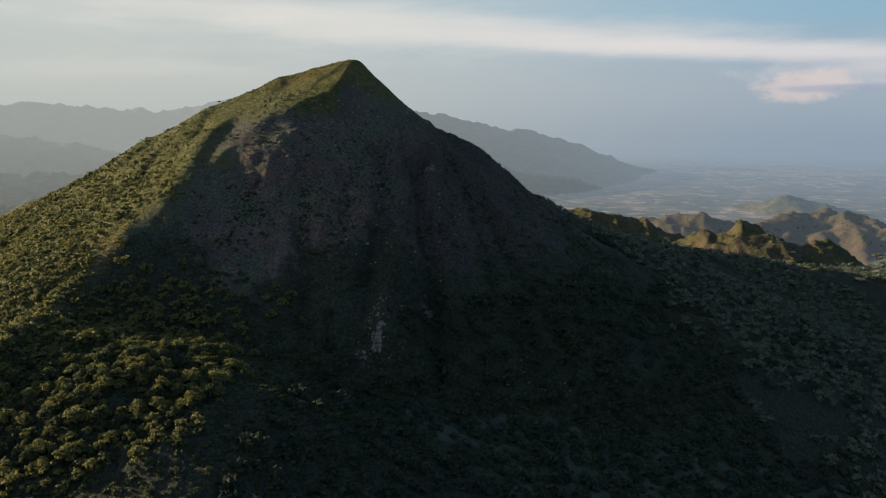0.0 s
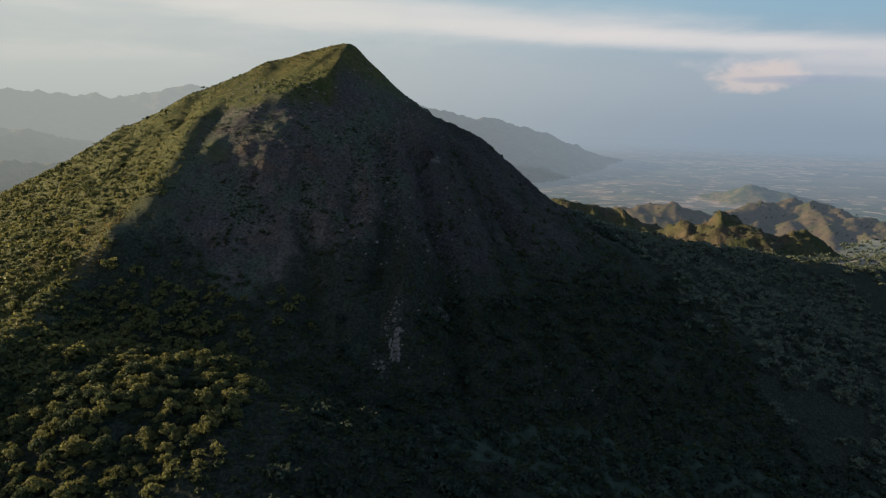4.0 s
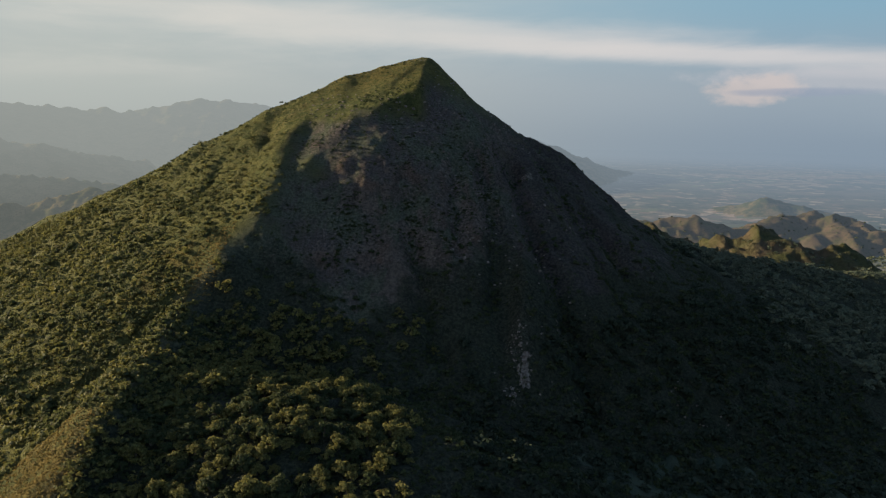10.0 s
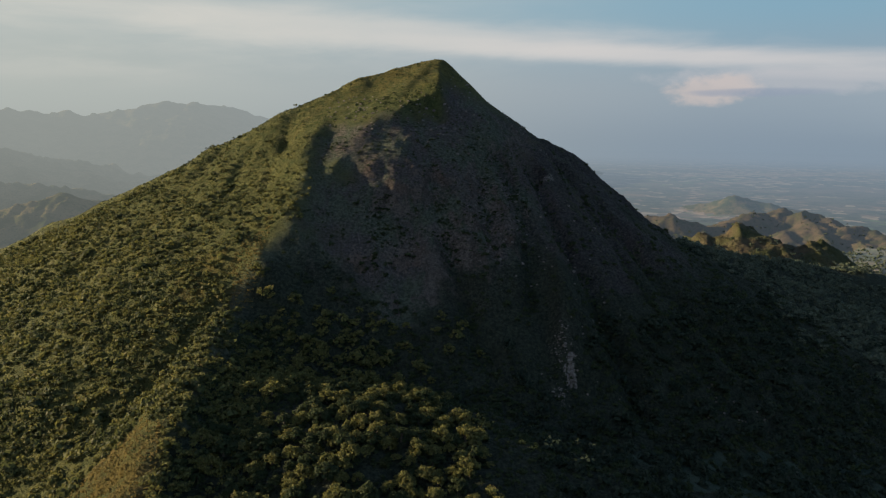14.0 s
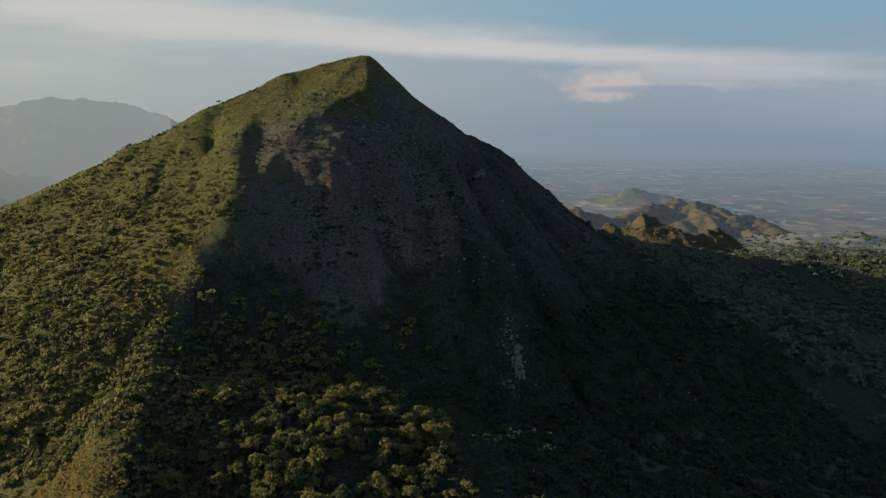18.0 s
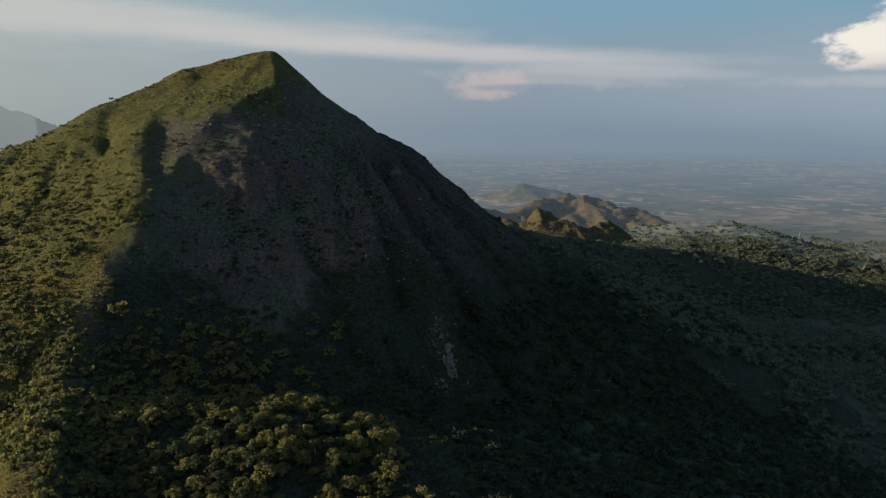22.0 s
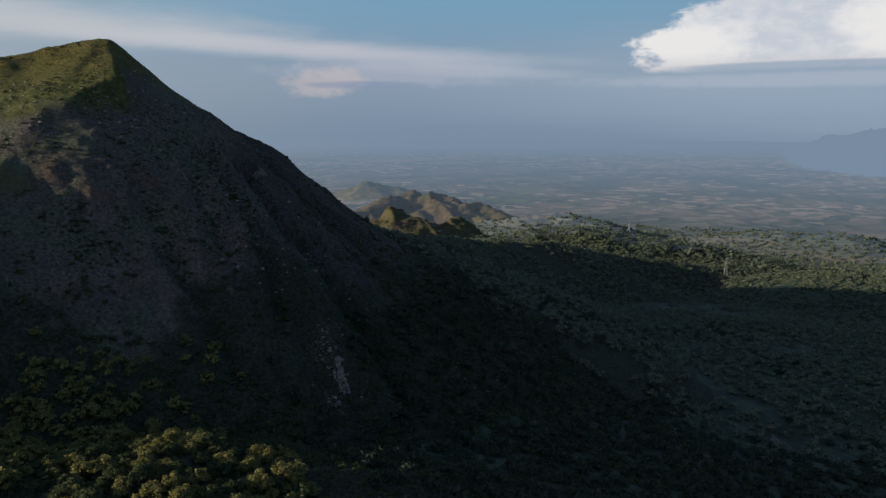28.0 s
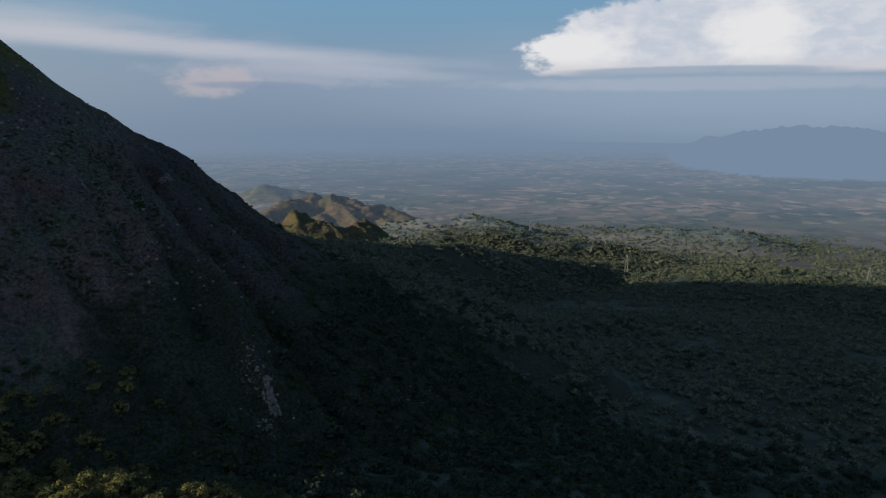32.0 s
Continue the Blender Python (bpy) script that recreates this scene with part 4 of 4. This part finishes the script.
def shelf_forest():
    rng = np.random.RandomState(21)
    kinds = []
    for k in range(10):
        wide = rng.uniform(5.4, 8.6)
        kinds.append((tree(rng, wide, wide * rng.uniform(0.85, 1.25), LEAF if k % 3 else LEAF_DEEP,
                           "broad leafy tree with a rounded olive green crown" if k % 3 else "dark green leafy tree with a dense crown",
                           "forest trees on the shelf", 22), wide))
    x, y, r2 = scatter(-112, 48, 172, 356, 5.4, 22)
    over = ground_at(x, y)
    edge = np.hypot((x + 50) / 71, (y - 258) / 90) + 0.22 * rough(x, y, 30, 3, 0.6, 23)
    keep = (edge < 1.0) & (west_of_rib(x, y) < -2) & ~bare_ground(x, y) & (rough(x, y, 15, 2, 0.5, 24) > -0.62)
    x, y, over = x[keep], y[keep], over[keep]
    lone_x, lone_y = r2.uniform(-92, 30, 46), r2.uniform(318, 372, 46)
    x, y = np.concatenate([x, lone_x]), np.concatenate([y, lone_y])
    over = ground_at(x, y)
    order = np.argsort(np.hypot(x + 35, y - 250))
    near, rest = order[:290], order[290:]
    for j, i in enumerate(near):
        m = pose(x[i], y[i], over[i] - 0.9, rng.uniform(-4, 4), rng.uniform(-4, 4), rng.uniform(0, 360)) @ Matrix.Scale(rng.uniform(0.55, 1.2), 4)
        root = kinds[j % 10][0]
        if j < 10:
            root.matrix_basis = m
        else:
            ob = copy_thing(root, m)
            ob.matrix_basis = m
    if len(rest):
        thicket("forest_edge", x[rest], y[rest], r2.uniform(5.0, 8, len(rest)), [foliage(r2, 9, 14, 0.4, 0.75, 0.18, 0.085) for k in range(8)], LEAF, r2, "olive green leafy trees at the edge of the forest shelf", "trees")


shelf_forest()
for tx, ty, wide, tall in ((-102, 568, 3.6, 4.6), (52, 599, 2.2, 3.0), (-150, 561, 3.0, 2.6), (-171, 558, 2.6, 2.4)):
    ob = tree(np.random.RandomState(int(abs(tx))), wide, tall, LEAF_DEEP, "small lone tree standing on the grassy ridge line", "trees on the skyline", 8)
    ob.location = (tx, ty, float(ground_at(tx, ty)[0]) - 0.1)


# ---- rocks ----
def stone_material(name, dark, light):
    m, n = new_material(name)
    p = place_of(n)
    isle = n.add("ShaderNodeNewGeometry").outputs["Random Per Island"]
    mid, fine = n.noise(p, 0.8, 5, 0.65), n.noise(p, 5.0, 4, 0.7)
    c = n.mix(n.ramp(mid, 0.3, 0.7), dark, light)
    c = n.mix(n.math("MULTIPLY", isle, 0.5), c, (0.27, 0.235, 0.20, 1))
    finish(n, c, 0.9, n.math("ADD", mid, fine), 0.3, 0.8)
    return m


STONE = stone_material("weathered volcanic rock", (0.075, 0.062, 0.052, 1), (0.21, 0.17, 0.145, 1))
ROCKS = [clumps(SEEDS, 2, 1, 0.2, 0.2, 0.42, 0.35) for k in range(6)]
x, y, rng = scatter(-95, 190, 340, 590, 4.0, 6)
over, side = ground_at(x, y), west_of_rib(x, y)
band = smooth(26, 8, over) * smooth(-20, 0, over) * smooth(70, 10, x)
amount = 0.55 * band + 0.36 * smooth(0.0, 0.7, rough(x, y, 45, 3, 0.6, 51)) * (x > 20)
keep = (side < -4) & (rng.uniform(0, 1, x.size) < amount)
thicket("rocks_on_the_face", x[keep], y[keep], rng.uniform(0.6, 2.4, keep.sum()) * rng.uniform(0.6, 1.2, keep.sum()), ROCKS, STONE, rng, "grey brown boulders and outcrops on the steep face", "rocks", 0.1)

PALE_STONE = stone_material("pale broken rock", (0.085, 0.070, 0.062, 1), (0.23, 0.195, 0.170, 1))
rng = np.random.RandomState(17)
t = rng.uniform(0, 1, 90)
x, y = 66 + 6 * t + rng.normal(0, 3.0, 90), 334 + 32 * t + rng.normal(0, 2.5, 90)
thicket("rocks_of_the_landslide_scar", x, y, rng.uniform(0.5, 1.9, 90) * rng.uniform(0.6, 1.2, 90), ROCKS, PALE_STONE, rng, "pale broken rocks down a bare landslide scar", "rocks", 0.2)


# ---- power line ----
def steel_material():
    m, n = new_material("galvanised steel")
    fine = n.noise(place_of(n), 3.0, 3)
    s = finish(n, n.mix(fine, (0.14, 0.145, 0.15, 1), (0.24, 0.245, 0.25, 1)), 0.55)
    s.inputs["Metallic"].default_value = 0.6
    return m


STEEL = steel_material()


def bar(p, q, w):
    p, q = np.array(p, float), np.array(q, float)
    d = (q - p) / np.linalg.norm(q - p)
    s = np.cross(d, (0, 0, 1.0) if abs(d[2]) < 0.9 else (1.0, 0, 0))
    s = s / np.linalg.norm(s) * w / 2
    t = np.cross(d, s)
    v = np.array([p + s + t, p - s + t, p - s - t, p + s - t, q + s + t, q - s + t, q - s - t, q + s - t])
    f = np.array([(0, 1, 5), (0, 5, 4), (1, 2, 6), (1, 6, 5), (2, 3, 7), (2, 7, 6), (3, 0, 4), (3, 4, 7), (0, 2, 1), (0, 3, 2), (4, 5, 6), (4, 6, 7)])
    return v, f


def joined(pieces):
    pts, tris, base = [], [], 0
    for v, f in pieces:
        pts.append(v), tris.append(f + base)
        base += len(v)
    return np.concatenate(pts), np.concatenate(tris)


def pylon(x, y, tall, turned):
    root = tagged(new("pylon"), "grey steel lattice power pylon standing in the woods", "pylon", "power line")
    half = tall * 0.09
    corner = [(sx, sy) for sx in (-1, 1) for sy in (-1, 1)]
    for sx, sy in corner:
        part("leg", raw_mesh("leg", *bar((sx * half, sy * half, -1), (sx * half * 0.22, sy * half * 0.22, tall), 0.55), STEEL), root)
    levels = [tall * k / 7 for k in range(8)]
    for k in range(7):
        a, b = half * (1 - 0.78 * k / 7), half * (1 - 0.78 * (k + 1) / 7)
        braces = []
        for s in (-1, 1):
            braces += [bar((-a, s * a, levels[k]), (b, s * b, levels[k + 1]), 0.3), bar((s * a, a, levels[k]), (s * b, -b, levels[k + 1]), 0.3)]
        part("brace", raw_mesh("brace", *joined(braces), STEEL), root)
    for h in (0.70, 0.82, 0.95):
        part("crossarm", raw_mesh("crossarm", *bar((-tall * 0.16, 0, tall * h), (tall * 0.16, 0, tall * h), 0.6), STEEL), root)
    root.matrix_basis = pose(x, y, float(ground_at(x, y)[0]), 0, 0, turned)
    return root


pylon(1025, 811, 34, 30)
pylon(1330, 503, 36, 30)
pylon(1463, 1452, 36, 30)
